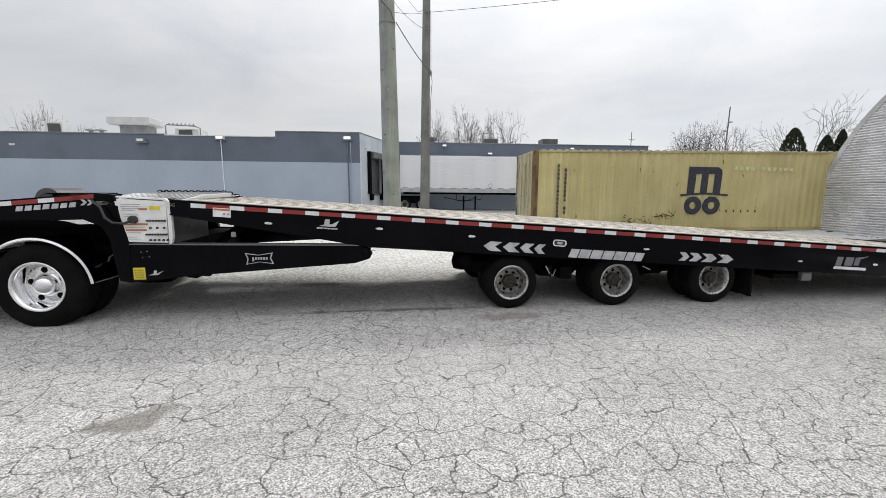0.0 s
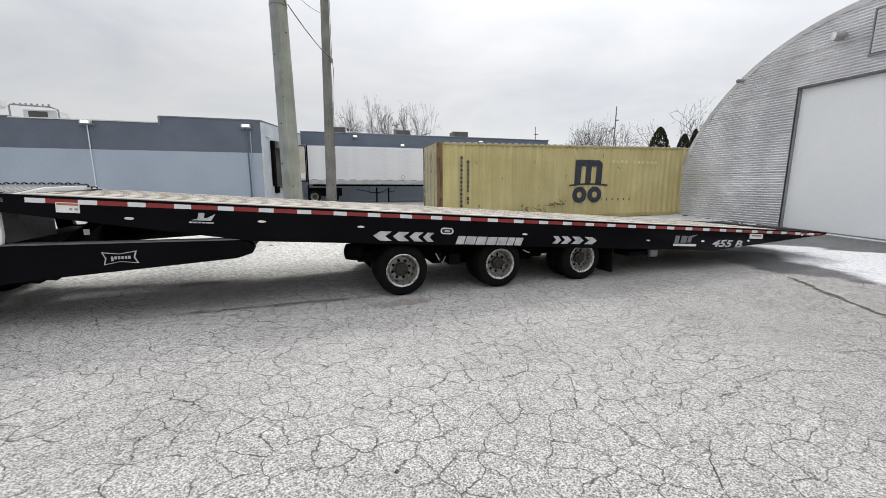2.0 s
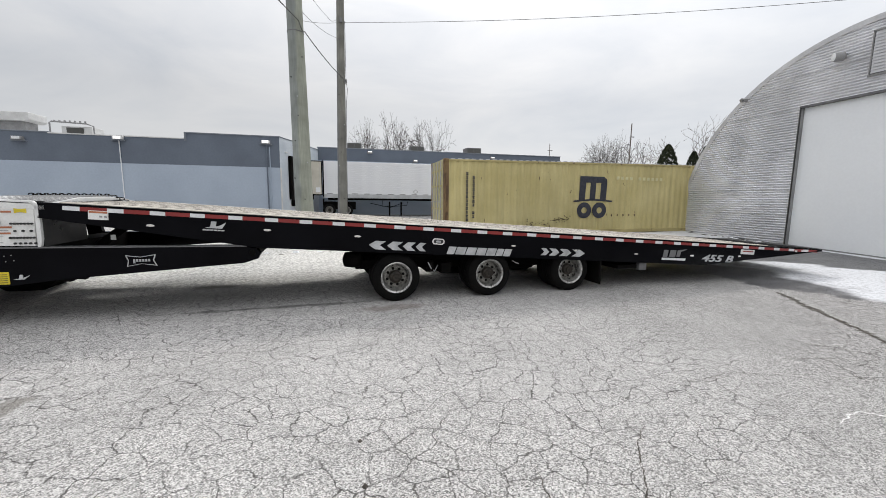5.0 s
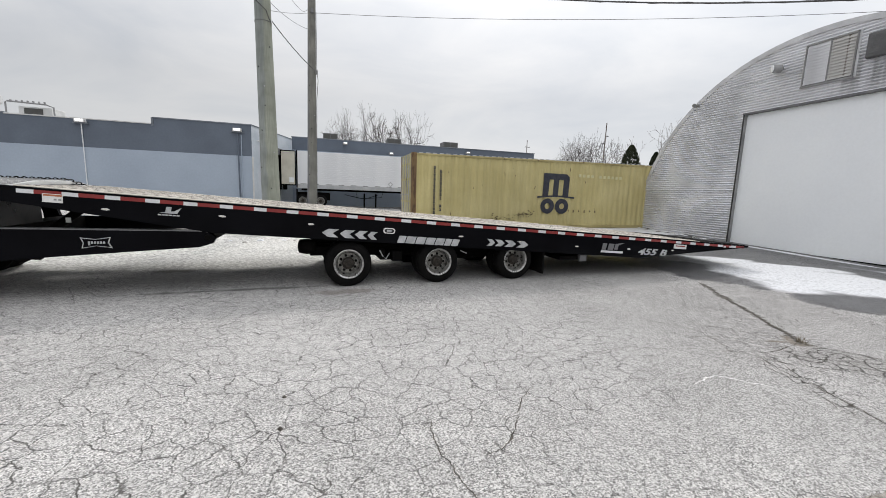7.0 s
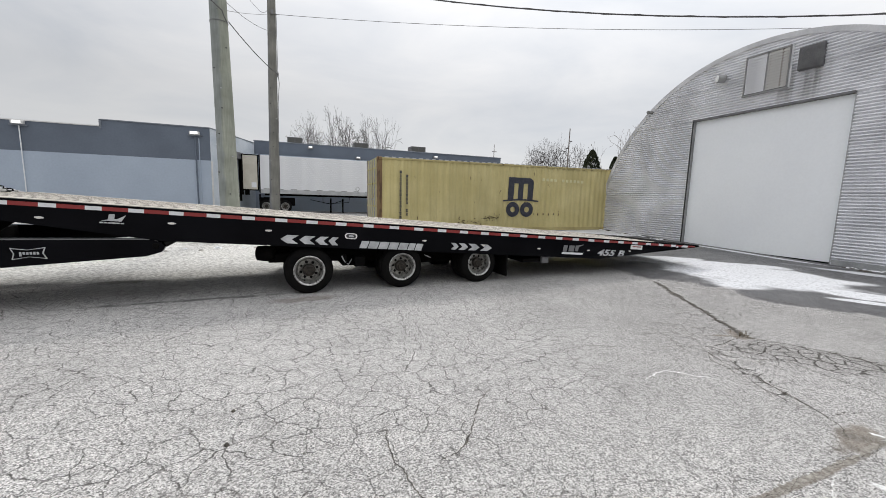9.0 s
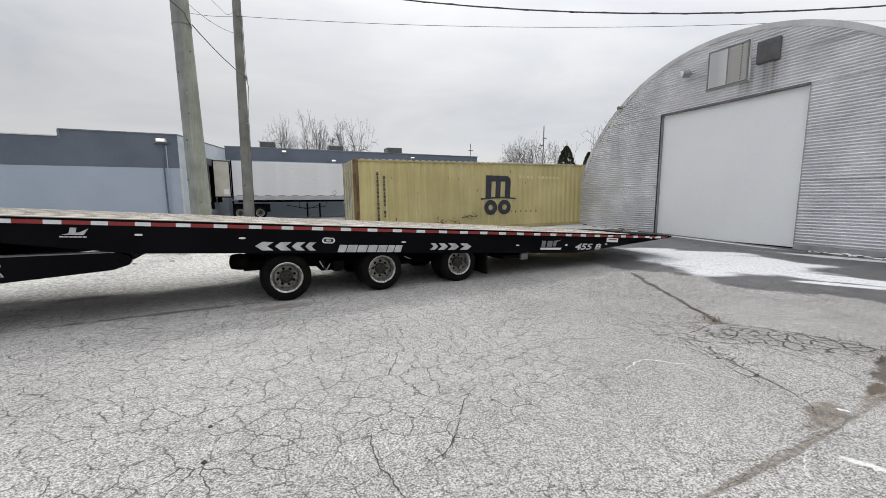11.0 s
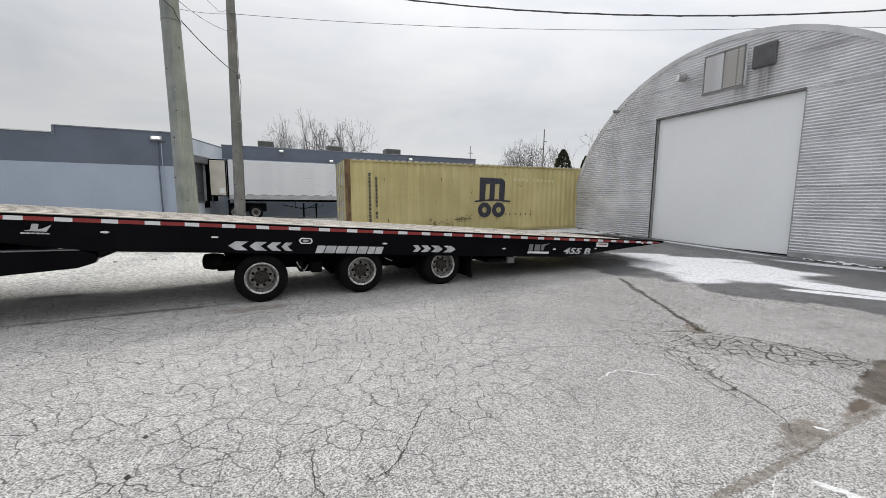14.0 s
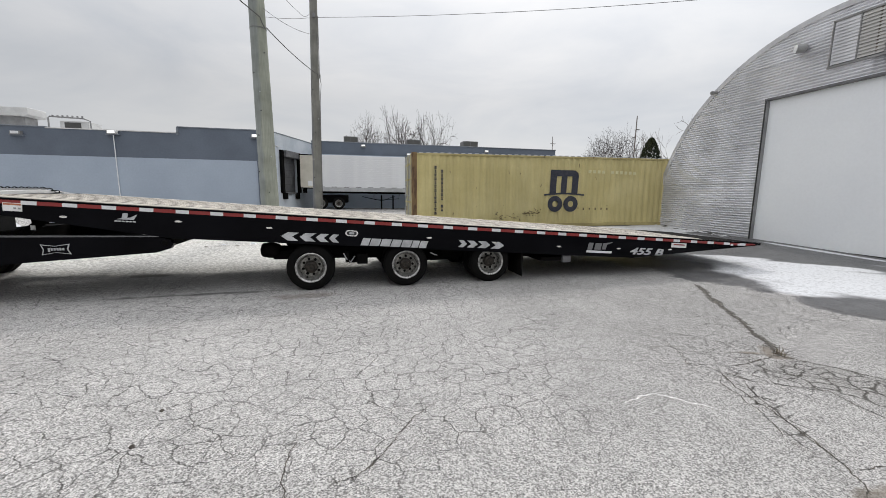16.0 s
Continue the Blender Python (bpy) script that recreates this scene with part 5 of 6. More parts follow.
part("top_rub_rail", box(B(), -0.06, LENGTH, TW - 0.06, TW + 0.008, -0.022, 0.004, 0.004), M_BLACK, trl, m=BED)
part("deck_plate", box(B(), -0.14, LENGTH - 0.1, 0.035, TW - 0.035, -0.075, -0.045), M_CHASSIS, trl, "dark deck underside", m=BED)
plank = None
NP = 8
for i in range(NP):
    w = (TW - 0.14) / NP
    if plank is None:
        plank = part("deck_board", box(B(), 0.12, 12.75, 0, w - 0.026, -0.042, 0.014, 0.006), M_PLANK, trl, "pale weathered deck board")
    else:
        plank = again(plank, Matrix.Identity(4), trl)
    plank.matrix_basis = BED @ pose(0, 0.07 + i * w, 0)
dark = None
for i in range(NP - 1):
    w = (TW - 0.14) / NP
    m2 = BED @ pose(0, 0.07 + (i + 1) * w - 0.013, 0)
    if dark is None:
        dark = part("deck_strip", box(B(), 0.12, 12.75, -0.020, 0.020, -0.04, 0.017), M_STRIP, trl, "dark strip between deck boards")
        dark.matrix_basis = m2
    else:
        again(dark, m2, trl)
part("tail_plate", box(B(), 12.77, LENGTH - 0.02, 0.06, TW - 0.06, -0.03, 0.008, 0.004), M_CHASSIS, trl, "dark steel tail plate", m=BED)
for v in (0.78, 1.66):
    part("main_beam", prism(B(), ((0.6, -0.08), (12.9, -0.08), (10.8, -0.44), (2.4, -0.44)), v, v + 0.14, 0.004), M_CHASSIS, trl, m=BED)
cm = None
for i in range(22):
    m2 = BED @ pose(1.2 + i * 0.53, 0, 0)
    if cm is None:
        cm = part("crossmember", box(B(), -0.03, 0.03, 0.04, TW - 0.04, -0.19, -0.078), M_CHASSIS, trl)
        cm.matrix_basis = m2
    else:
        again(cm, m2, trl)

# reflective tape, one piece after another along the side
red = wht = None
s, k = 0.19, 0
while s < 13.95:
    ln = 0.178 if k % 2 == 0 else 0.290
    m2 = BED @ pose(s, 0, 0)
    if k % 2 == 0:
        if wht is None:
            wht = part("reflective_tape", box(B(), 0, 0.178, -0.0045, 0.001, -0.079, -0.026), M_TAPE_W, trl, "white reflective tape")
            wht.matrix_basis = m2
        else:
            again(wht, m2, trl)
    else:
        if red is None:
            red = part("reflective_tape", box(B(), 0, 0.290, -0.0045, 0.001, -0.079, -0.026), M_TAPE_R, trl, "red reflective tape")
            red.matrix_basis = m2
        else:
            again(red, m2, trl)
    s += ln
    k += 1


def decal(name, pts, material, label="", y=-0.005, thick=0.006):
    return part(name, prism(B(), pts, y, y + thick), material, trl, label, m=BED)


def slanted(s0, s1, z0, z1, sl):
    return ((s0, z0), (s1, z0), (s1 + sl, z1), (s0 + sl, z1))


# arrow rows
s0, zc = on_bed(-3.43, 0.925)
ARROWS = ((0.0, 0.10, 0.270), (0.285, 0.375, 0.535), (0.535, 0.615, 0.745), (0.745, 0.815, 0.915))
for p, a, c in ARROWS:
    decal("arrow_mark", ((s0 + p, zc), (s0 + a, zc + 0.068), (s0 + c, zc + 0.068), (s0 + c - a + p, zc), (s0 + c, zc - 0.068), (s0 + a, zc - 0.068)), M_SILVER, "silver arrow mark")
s0, zc = on_bed(0.50, 0.680)
for p, a, c in ARROWS:
    decal("arrow_mark", ((s0 - p, zc), (s0 - a, zc + 0.064), (s0 - c, zc + 0.064), (s0 - c + a - p, zc), (s0 - c, zc - 0.064), (s0 - a, zc - 0.064)), M_SILVER, "silver arrow mark")
# name plate of the maker as plain slanted shapes
s0, zc = on_bed(-2.17, 0.80)
x = s0
for i, w in enumerate((0.13, 0.165, 0.165, 0.165, 0.165, 0.12, 0.13)):
    z0, z1 = zc - 0.072, zc + 0.072
    decal("name_block", ((x, z0), (x + w, z0), (x + w + 0.045, z1), (x + 0.045, z1)), M_SILVER, "silver slanted name block")
    x += w + 0.018
# emblem near the front, tail emblem and model number
s0, zc = on_bed(-5.56, 1.235)
decal("emblem", ((s0 - 0.11, zc - 0.035), (s0 - 0.04, zc - 0.015), (s0 - 0.025, zc + 0.060), (s0 + 0.040, zc + 0.060), (s0 + 0.030, zc - 0.005), (s0 + 0.07, zc + 0.0), (s0 + 0.16, zc + 0.055), (s0 + 0.11, zc - 0.035)), M_SILVER, "silver wing emblem")
for k in range(6):
    decal("emblem_line", slanted(s0 - 0.13 + k * 0.046, s0 - 0.092 + k * 0.046, zc - 0.070, zc - 0.052, 0.002), M_SILVER)
s0, zc = on_bed(2.60, 0.60)
decal("tail_emblem", slanted(s0 - 0.28, s0 - 0.17, zc - 0.06, zc + 0.085, 0.02), M_DIM, "grey tail emblem")
decal("tail_emblem", slanted(s0 - 0.12, s0 + 0.03, zc - 0.05, zc + 0.085, 0.02), M_DIM, "grey tail emblem")
decal("tail_emblem", ((s0 + 0.06, zc - 0.04), (s0 + 0.15, zc - 0.04), (s0 + 0.17, zc + 0.06), (s0 + 0.32, zc + 0.12), (s0 + 0.08, zc + 0.085)), M_DIM, "grey tail emblem")
decal("tail_emblem_line", slanted(s0 - 0.30, s0 + 0.30, zc - 0.115, zc - 0.07, 0.01), M_TAPE_W, "white line under the emblem")


def lettering(text, size, material, parent, m, name="lettering", label="", shear=0.0, bold=0.0):
    """Writing in the built-in font, as a thin mesh in x and z facing -y."""
    cu = bpy.data.curves.new(name, "FONT")
    cu.body, cu.size, cu.extrude, cu.shear, cu.offset, cu.resolution_u = text, size, 0.002, shear, bold, 3
    tmp = bpy.data.objects.new("tmp", cu)
    scene.collection.objects.link(tmp)
    me = bpy.data.meshes.new_from_object(tmp.evaluated_get(bpy.context.evaluated_depsgraph_get()))
    bpy.data.objects.remove(tmp)
    me.transform(Matrix.Rotation(radians(90), 4, "X"))
    me.transform(m)
    me.materials.clear()
    me.materials.append(material)
    ob = new(name, me)
    ob.parent = parent
    if label:
        ob["label"] = label
    return ob


s0, zc = on_bed(3.33, 0.535)
lettering("455 B", 0.195, M_SILVER, trl, BED @ Matrix.Translation((s0, -0.004, zc - 0.09)) @ Matrix.Diagonal((1.85, 1, 1, 1)), "model_number", "silver model number", 0.28, 0.006)
# oval grab plate and marker lamps
s0, zc = on_bed(-2.31, 0.955)
ov = [(s0 + 0.055 * (1 if math.cos(a) > 0 else -1) + 0.05 * math.cos(a), zc + 0.05 * math.sin(a)) for a in np.linspace(0.01, 2 * math.pi + 0.01, 24, endpoint=False)]
plate = decal("oval_plate", ov, M_CHROME, "chrome oval plate", y=-0.014, thick=0.016)
ov2 = [(s0 + 0.05 * (1 if math.cos(a) > 0 else -1) + 0.033 * math.cos(a), zc + 0.033 * math.sin(a)) for a in np.linspace(0.01, 2 * math.pi + 0.01, 24, endpoint=False)]
part("plate_well", prism(B(), ov2, -0.017, -0.012), M_DARK, plate, m=BED)
part("plate_lamp", prism(B(), [(s0 + (x - s0) * 0.5, zc + (z - zc) * 0.55) for x, z in ov2], -0.020, -0.015), M_SILVER, plate, m=BED)
for u, z in ((-6.30, 1.245), (-4.87, 1.17), (-3.60, 1.06), (-0.96, 0.855), (0.30, 0.745), (1.66, 0.64), (3.05, 0.565), (4.36, 0.515)):
    s0, zc = on_bed(u, z)
    ml = decal("marker_lamp", [(s0 + 0.05 * math.cos(a), zc + 0.016 * math.sin(a)) for a in np.linspace(0, 2 * math.pi, 14, endpoint=False)], M_CHROME, "chrome marker lamp", y=-0.016, thick=0.018)
    part("lens", prism(B(), [(s0 + 0.03 * math.cos(a), zc + 0.009 * math.sin(a)) for a in np.linspace(0, 2 * math.pi, 12, endpoint=False)], -0.020, -0.015), M_AMBER, ml, m=BED)
for u, z, w, h in ((-6.97, 1.445, 0.215, 0.115), (4.40, 0.660, 0.40, 0.100)):
    s0, zc = on_bed(u, z)
    st = decal("warning_label", slanted(s0, s0 + w, zc - h, zc, 0), M_WHITE, "white warning label with an orange head", y=-0.0065)
    if u < 0:
        part("label_head", prism(B(), slanted(s0 + 0.01, s0 + w - 0.01, zc - 0.032, zc - 0.008, 0), -0.009, -0.005), M_ORANGE, st, m=BED)
        for i in range(2):
            part("label_bar", prism(B(), slanted(s0 + 0.12 + 0.05 * i, s0 + 0.15 + 0.05 * i, zc - 0.085, zc - 0.062, 0), -0.009, -0.005), M_PRINT, st, m=BED)
    else:
        part("label_head", prism(B(), slanted(s0 + 0.06, s0 + w - 0.05, zc - 0.05, zc - 0.025, 0), -0.009, -0.005), M_TAPE_R, st, m=BED)
for u in (6.05, 6.25):
    s0, zc = on_bed(u, 0.58)
    decal("tail_lamp", slanted(s0, s0 + 0.07, zc - 0.02, zc + 0.02, 0), M_TAPE_W, "small pale tail lamp")

# gooseneck, control cabinet, lower arm
NECK = ((-10.9, 1.16), (-10.9, 1.38), (-9.4, 1.545), (-8.33, 1.645), (-8.13, 1.625), (-7.99, 1.0), (-8.03, 0.50), (-8.16, 0.53), (-8.22, 1.10), (-8.30, 1.24), (-8.50, 1.325), (-9.4, 1.30))
for y0, y1 in ((0.0, 0.10), (TW - 0.10, TW)):
    part("gooseneck_side", prism(B(), NECK, y0, y1, 0.006), M_BLACK, trl, "glossy black gooseneck side")
ARM = ((-8.03, 0.50), (-7.99, 1.0), (-5.15, 0.965), (-5.02, 0.92), (-4.97, 0.85), (-5.01, 0.78), (-5.20, 0.72), (-7.25, 0.585))
FAR_ARM = ((-8.03, 0.56), (-7.99, 1.0), (-5.15, 0.965), (-5.02, 0.92), (-4.97, 0.86), (-5.01, 0.81), (-5.20, 0.80), (-7.25, 0.70))
for outline, y0, y1 in ((ARM, 0.004, 0.11), (FAR_ARM, TW - 0.11, TW - 0.004)):
    part("lower_arm", prism(B(), outline, y0, y1, 0.006), M_BLACK, trl, "black lower arm with a pivot")
part("arm_flange", prism(B(), ((-8.0, 0.995), (-5.15, 0.960), (-5.15, 0.975), (-8.0, 1.010)), -0.004, 0.15), M_TRIM, trl, "worn top edge of the arm")
part("arm_crossbeam", box(B(), -8.0, -7.6, 0.1, TW - 0.1, 0.56, 0.98), M_CHASSIS, trl)
part("arm_crossbeam", box(B(), -5.14, -5.04, 0.1, TW - 0.1, 0.80, 0.90), M_CHASSIS, trl)
part("pivot_pin", disc_stack(B(), ((0.035, -0.012), (0.045, 0.0), (0.045, 0.10)), 16, m=pose(-5.08, 0, 0.87)), M_CHASSIS, trl)
cab = part("control_cabinet", box(B(), -8.06, -7.50, 0.03, 1.0, 1.0, 1.575, 0.02), M_CHASSIS, trl, "black control cabinet behind a white panel")
part("cabinet_return", prism(B(), ((-7.53, 0.995), (-7.493, 1.01), (-7.480, 1.10), (-7.476, 1.47), (-7.490, 1.545), (-7.535, 1.583), (-8.10, 1.608), (-8.10, 1.588), (-7.56, 1.562), (-7.515, 1.525)), 0.0, 0.05, 0.004), M_TREAD, cab, "rounded pale cabinet rim")
pan = part("control_panel", prism(B(), ((-8.045, 1.03), (-7.545, 1.015), (-7.525, 1.52), (-7.56, 1.548), (-8.10, 1.575)), 0.004, 0.035, 0.006), M_WHITE, trl, "white control panel with knobs and printed notes")
rnd = random.Random(5)
for z, u0, u1, mt in ((1.50, -8.05, -7.83, M_PRINT), (1.475, -8.05, -7.85, M_PRINT), (1.452, -8.04, -7.86, M_PRINT), (1.43, -8.05, -7.90, M_PRINT), (1.435, -7.85, -7.75, M_ORANGE), (1.38, -8.03, -7.87, M_PRINT), (1.35, -8.02, -7.90, M_PRINT), (1.245, -8.03, -7.76, M_ORANGE), (1.215, -8.02, -7.80, M_PRINT), (1.17, -8.02, -7.78, M_ORANGE), (1.145, -8.01, -7.85, M_PRINT), (1.09, -8.01, -7.90, M_PRINT), (1.065, -8.0, -7.86, M_PRINT)):
    part("notice_bar", box(B(), u0, u1, -0.001, 0.006, z, z + (0.022 if mt is M_ORANGE else 0.006)), mt, pan)
part("panel_emblem", prism(B(), ((-7.72, 1.49), (-7.66, 1.478), (-7.60, 1.488), (-7.60, 1.43), (-7.66, 1.442), (-7.72, 1.43)), -0.002, 0.006), M_YELLOW, pan, "small yellow emblem")
part("socket", disc_stack(B(), ((0.045, -0.05), (0.05, -0.03), (0.05, 0.02)), 18, m=pose(-7.915, 0, 1.315)), M_DARK, pan, "round black socket")
for row, z in enumerate((1.30, 1.285, 1.21, 1.125, 1.055)):
    for j in range((7, 0, 3, 8, 5)[row]):
        u = (-7.76 + j * 0.034) if row == 0 else (-7.73 + j * 0.08 if row == 2 else (-7.78 + j * 0.033 if row == 3 else -7.74 + j * 0.05))
        part("knob", disc_stack(B(), ((0.010, -0.022), (0.013, -0.016), (0.013, 0.006)), 10, m=pose(u, 0, z)), M_DARK, pan)
part("cable", tube(B(), ((-8.36, -0.01, 1.55), (-8.25, -0.05, 1.47), (-8.20, -0.06, 1.34), (-8.12, -0.07, 1.28), (-8.0, -0.06, 1.27), (-7.93, -0.05, 1.30)), 0.016, 8), M_DARK, trl, "black air cable", smooth=True)
# deck over the neck with cross ribs
bm = B()
for (v0, z0), (v1, z1) in (((0.0, 1.545), (0.75, 1.635)), ((0.75, 1.635), (TW - 0.75, 1.655)), ((TW - 0.75, 1.655), (TW, 1.560))):
    a = [bm.verts.new((u, v0, z0 - 0.02 * (u > -8))) for u in (-8.34, -7.42)] + [bm.verts.new((u, v1, z1 - 0.02 * (u > -8))) for u in (-7.42, -8.34)]
    c = [bm.verts.new(p.co - Vector((0, 0, 0.05))) for p in a]
    bm.faces.new(a)
    bm.faces.new(c[::-1])
    for k in range(4):
        bm.faces.new((a[k], a[(k + 1) % 4], c[(k + 1) % 4], c[k]))
part("neck_deck", bm, M_TREAD, trl, "pale tread plate over the neck")
rib = None
for i in range(14):
    u = -8.30 + i * 0.066
    m2 = pose(u, 0, 0.0)
    if rib is None:
        bm = B()
        for (v0, z0), (v1, z1) in (((0.03, 1.540), (0.75, 1.626)), ((0.75, 1.626), (TW - 0.75, 1.646))):
            a = [bm.verts.new((s, v, z + h)) for s in (-0.005, 0.005) for v, z in ((v0, z0), (v1, z1)) for h in (0, 0.0115)]
            for q in ((0, 1, 3, 2), (4, 6, 7, 5), (0, 4, 5, 1), (2, 3, 7, 6), (0, 2, 6, 4), (1, 5, 7, 3)):
                bm.faces.new([a[t] for t in q])
        rib = part("deck_rib", bm, M_UNIT, trl)
        rib.matrix_basis = m2
    else:
        again(rib, m2, trl)
# tape and name on the neck
for i, u in enumerate((-9.72, -9.43, -9.25, -8.96, -8.78)):
    ln = 0.29 if i % 2 == 0 else 0.18
    zz = 1.535 + (u + 9.4) * 0.0935
    part("reflective_tape", prism(B(), ((u, zz - 0.062), (u + ln, zz - 0.062 + ln * 0.0935), (u + ln, zz - 0.01 + ln * 0.0935), (u, zz - 0.01)), -0.006, 0.002), M_TAPE_R if i % 2 == 0 else M_TAPE_W, trl)
part("reflective_tape", prism(B(), ((-8.60, 1.552), (-8.34, 1.576), (-8.34, 1.628), (-8.60, 1.604)), -0.006, 0.002), M_TAPE_R, trl)
for i in range(7):
    u = -9.22 + i * 0.098
    zz = 1.445 + (u + 9.2) * 0.085
    part("name_block", prism(B(), ((u, zz - 0.03), (u + 0.075, zz - 0.025), (u + 0.09, zz + 0.035), (u + 0.02, zz + 0.03)), -0.006, 0.002), M_SILVER, trl)
for i in range(2):
    u = -8.50 + i * 0.07
    part("arrow_mark", prism(B(), ((u, 1.49), (u + 0.035, 1.49), (u + 0.075, 1.525), (u + 0.045, 1.56), (u + 0.01, 1.56), (u + 0.04, 1.525)), -0.006, 0.002), M_SILVER, trl)
yp = part("serial_plate", box(B(), -7.985, -7.845, -0.004, 0.006, 0.545, 0.70), M_YELLOW, trl, "yellow warning plate")
for i in range(5):
    part("print_bar", box(B(), -7.97, -7.86, -0.007, -0.003, 0.565 + i * 0.025, 0.572 + i * 0.025), M_DARK, yp)
part("emblem", prism(B(), ((-7.81, 0.60), (-7.75, 0.615), (-7.74, 0.66), (-7.71, 0.66), (-7.71, 0.62), (-7.63, 0.655), (-7.70, 0.60)), -0.004, 0.006), M_SILVER, trl)
PQ = ((-6.62, 0.875), (-6.45, 0.850), (-6.27, 0.88), (-6.295, 0.80), (-6.26, 0.725), (-6.44, 0.752), (-6.61, 0.72), (-6.59, 0.80))
pq = part("name_plate", prism(B(), PQ, -0.003, 0.008), M_SILVER, trl, "silver-edged name plate on the arm")
part("plate_field", prism(B(), [(-6.44 + (u + 6.44) * 0.90, 0.80 + (z - 0.80) * 0.84) for u, z in PQ], -0.006, 0.0), M_BLACK, pq)
for i in range(6):
    part("plate_bar", box(B(), -6.53 + i * 0.034, -6.507 + i * 0.034, -0.009, -0.004, 0.785 - (0.02 if i == 0 else 0), 0.82), M_SILVER, pq)
for du, dz in ((-7.87, 0.90), (-7.80, 0.91), (-7.86, 0.83), (-7.78, 0.84)):
    part("bolt_head", disc_stack(B(), ((0.006, -0.004), (0.006, 0.006)), 8, m=pose(du, 0, dz)), M_GALV, trl)
# hydraulic cylinder and brackets in the gap
part("hydraulic_cylinder", tube(B(), ((-7.20, 0.50, 0.89), (-6.78, 0.50, 1.235)), 0.058, 14), M_CHASSIS, trl, smooth=True)
part("cylinder_rod", tube(B(), ((-6.79, 0.50, 1.228), (-6.55, 0.50, 1.42)), 0.035, 12), M_TRIM, trl, smooth=True)
part("cabinet_side", prism(B(), ((-7.496, 1.01), (-7.486, 1.01), (-7.486, 1.53), (-7.496, 1.53)), 0.06, 0.98), M_PANEL, cab, "scuffed dark cabinet side")
part("inner_label", box(B(), -6.91, -6.85, 0.34, 0.345, 1.05, 1.12), M_WHITE, trl)
part("step_bracket", prism(B(), ((-7.45, 0.60), (-7.05, 0.63), (-7.10, 0.56), (-7.20, 0.57), (-7.26, 0.535), (-7.36, 0.55)), 0.05, 0.12), M_CHASSIS, trl)
# unseen far plate, added to keep sun streaks off the ground under the neck
part("neck_web", prism(B(), ((-10.8, 0.75), (-8.15, 0.55), (-8.15, 1.5), (-10.8, 1.38)), TW - 0.66, TW - 0.62), M_CHASSIS, trl)
part("neck_web", prism(B(), ((-10.8, 0.75), (-8.45, 0.55), (-8.40, 0.75), (-8.15, 0.85), (-8.15, 1.5), (-10.8, 1.38)), 0.62, 0.66), M_CHASSIS, trl, "black inner plate of the neck")
part("mud_guard", prism(B(), ((-8.62, 0.42), (-8.36, 0.50), (-8.36, 1.25), (-8.45, 1.25)), 0.50, 0.54), M_CHASSIS, trl)
# added chrome plate in place of the bright gap seen under the neck
part("neck_bracket", prism(B(), ((-8.86, 1.308), (-8.50, 1.318), (-8.37, 1.258), (-8.55, 1.252), (-8.68, 1.296)), 0.0, 0.05, 0.004), M_CHROME, trl, "bright plate added for the light patch under the neck")
# winch hump on the neck
part("neck_crossbeam", box(B(), -10.8, -8.2, 0.12, TW - 0.12, 1.24, 1.42), M_CHASSIS, trl)
part("winch_drum", disc_stack(B(), ((0.10, 0.0), (0.16, 0.02), (0.16, 0.55), (0.10, 0.57)), 20, m=pose(-9.38, 0.65, 1.54)), M_DRUM, trl, "greasy dark grey winch drum", smooth=False)
part("winch_frame", box(B(), -9.28, -8.95, 0.6, 1.5, 1.42, 1.62, 0.02), M_CHASSIS, trl)
part("winch_cover", box(B(), -9.30, -9.02, 0.55, 1.5, 1.615, 1.635, 0.006), M_CHASSIS, trl)

# bogie: wheels, frame, flaps
AX = (-2.99, -1.365, 0.25)
HZ = 0.395
for i, u in enumerate(AX):
    dual_wheel(trl, pose(u, 0.045, HZ), 0.395, 0.228, (M_RIM, M_HUB, "worn pale steel rim"), 8, spin=20 * i + 7)
    dual_wheel(trl, pose(u, TW - 0.045, HZ, 0, 0, 180), 0.395, 0.228, (M_RIM, M_HUB, "worn pale steel rim"), 8, spin=31 * i)
    part("axle", tube(B(), ((u, 0.2, HZ), (u, TW - 0.2, HZ)), 0.065, 12), M_CHASSIS, trl, smooth=True)
    part("air_bag", disc_stack(B(), ((0.10, 0.0), (0.13, 0.03), (0.10, 0.07), (0.13, 0.11), (0.10, 0.14)), 16, m=pose(u + 0.22, 0.66, 0.40, 90)), M_RUBBER, trl)
for v in (0.62, TW - 0.74):
    part("bogie_rail", prism(B(), ((-3.62, 0.70), (-3.55, 0.50), (-3.2, 0.47), (1.95, 0.36), (2.05, 0.40), (2.05, 0.52), (1.3, 0.58)), v, v + 0.12, 0.006), M_CHASSIS, trl)
part("bogie_cross", box(B(), -2.35, -2.15, 0.62, TW - 0.62, 0.36, 0.56), M_CHASSIS, trl)
part("bogie_cross", box(B(), -0.75, -0.55, 0.62, TW - 0.62, 0.36, 0.56), M_CHASSIS, trl)
part("brake_chamber", disc_stack(B(), ((0.06, -0.16), (0.12, -0.13), (0.135, -0.01), (0.135, 0.01), (0.12, 0.12), (0.05, 0.15)), 20, m=pose(-3.66, 0.42, 0.66, 0, 0, 70)), M_CHASSIS, trl, "round black brake chamber", smooth=True)
part("chamber_arm", box(B(), -3.62, -3.25, 0.36, 0.46, 0.50, 0.66, 0.02), M_CHASSIS, trl)
part("valve", box(B(), -2.42, -2.36, 0.10, 0.22, 0.46, 0.64, 0.01), M_CHASSIS, trl)
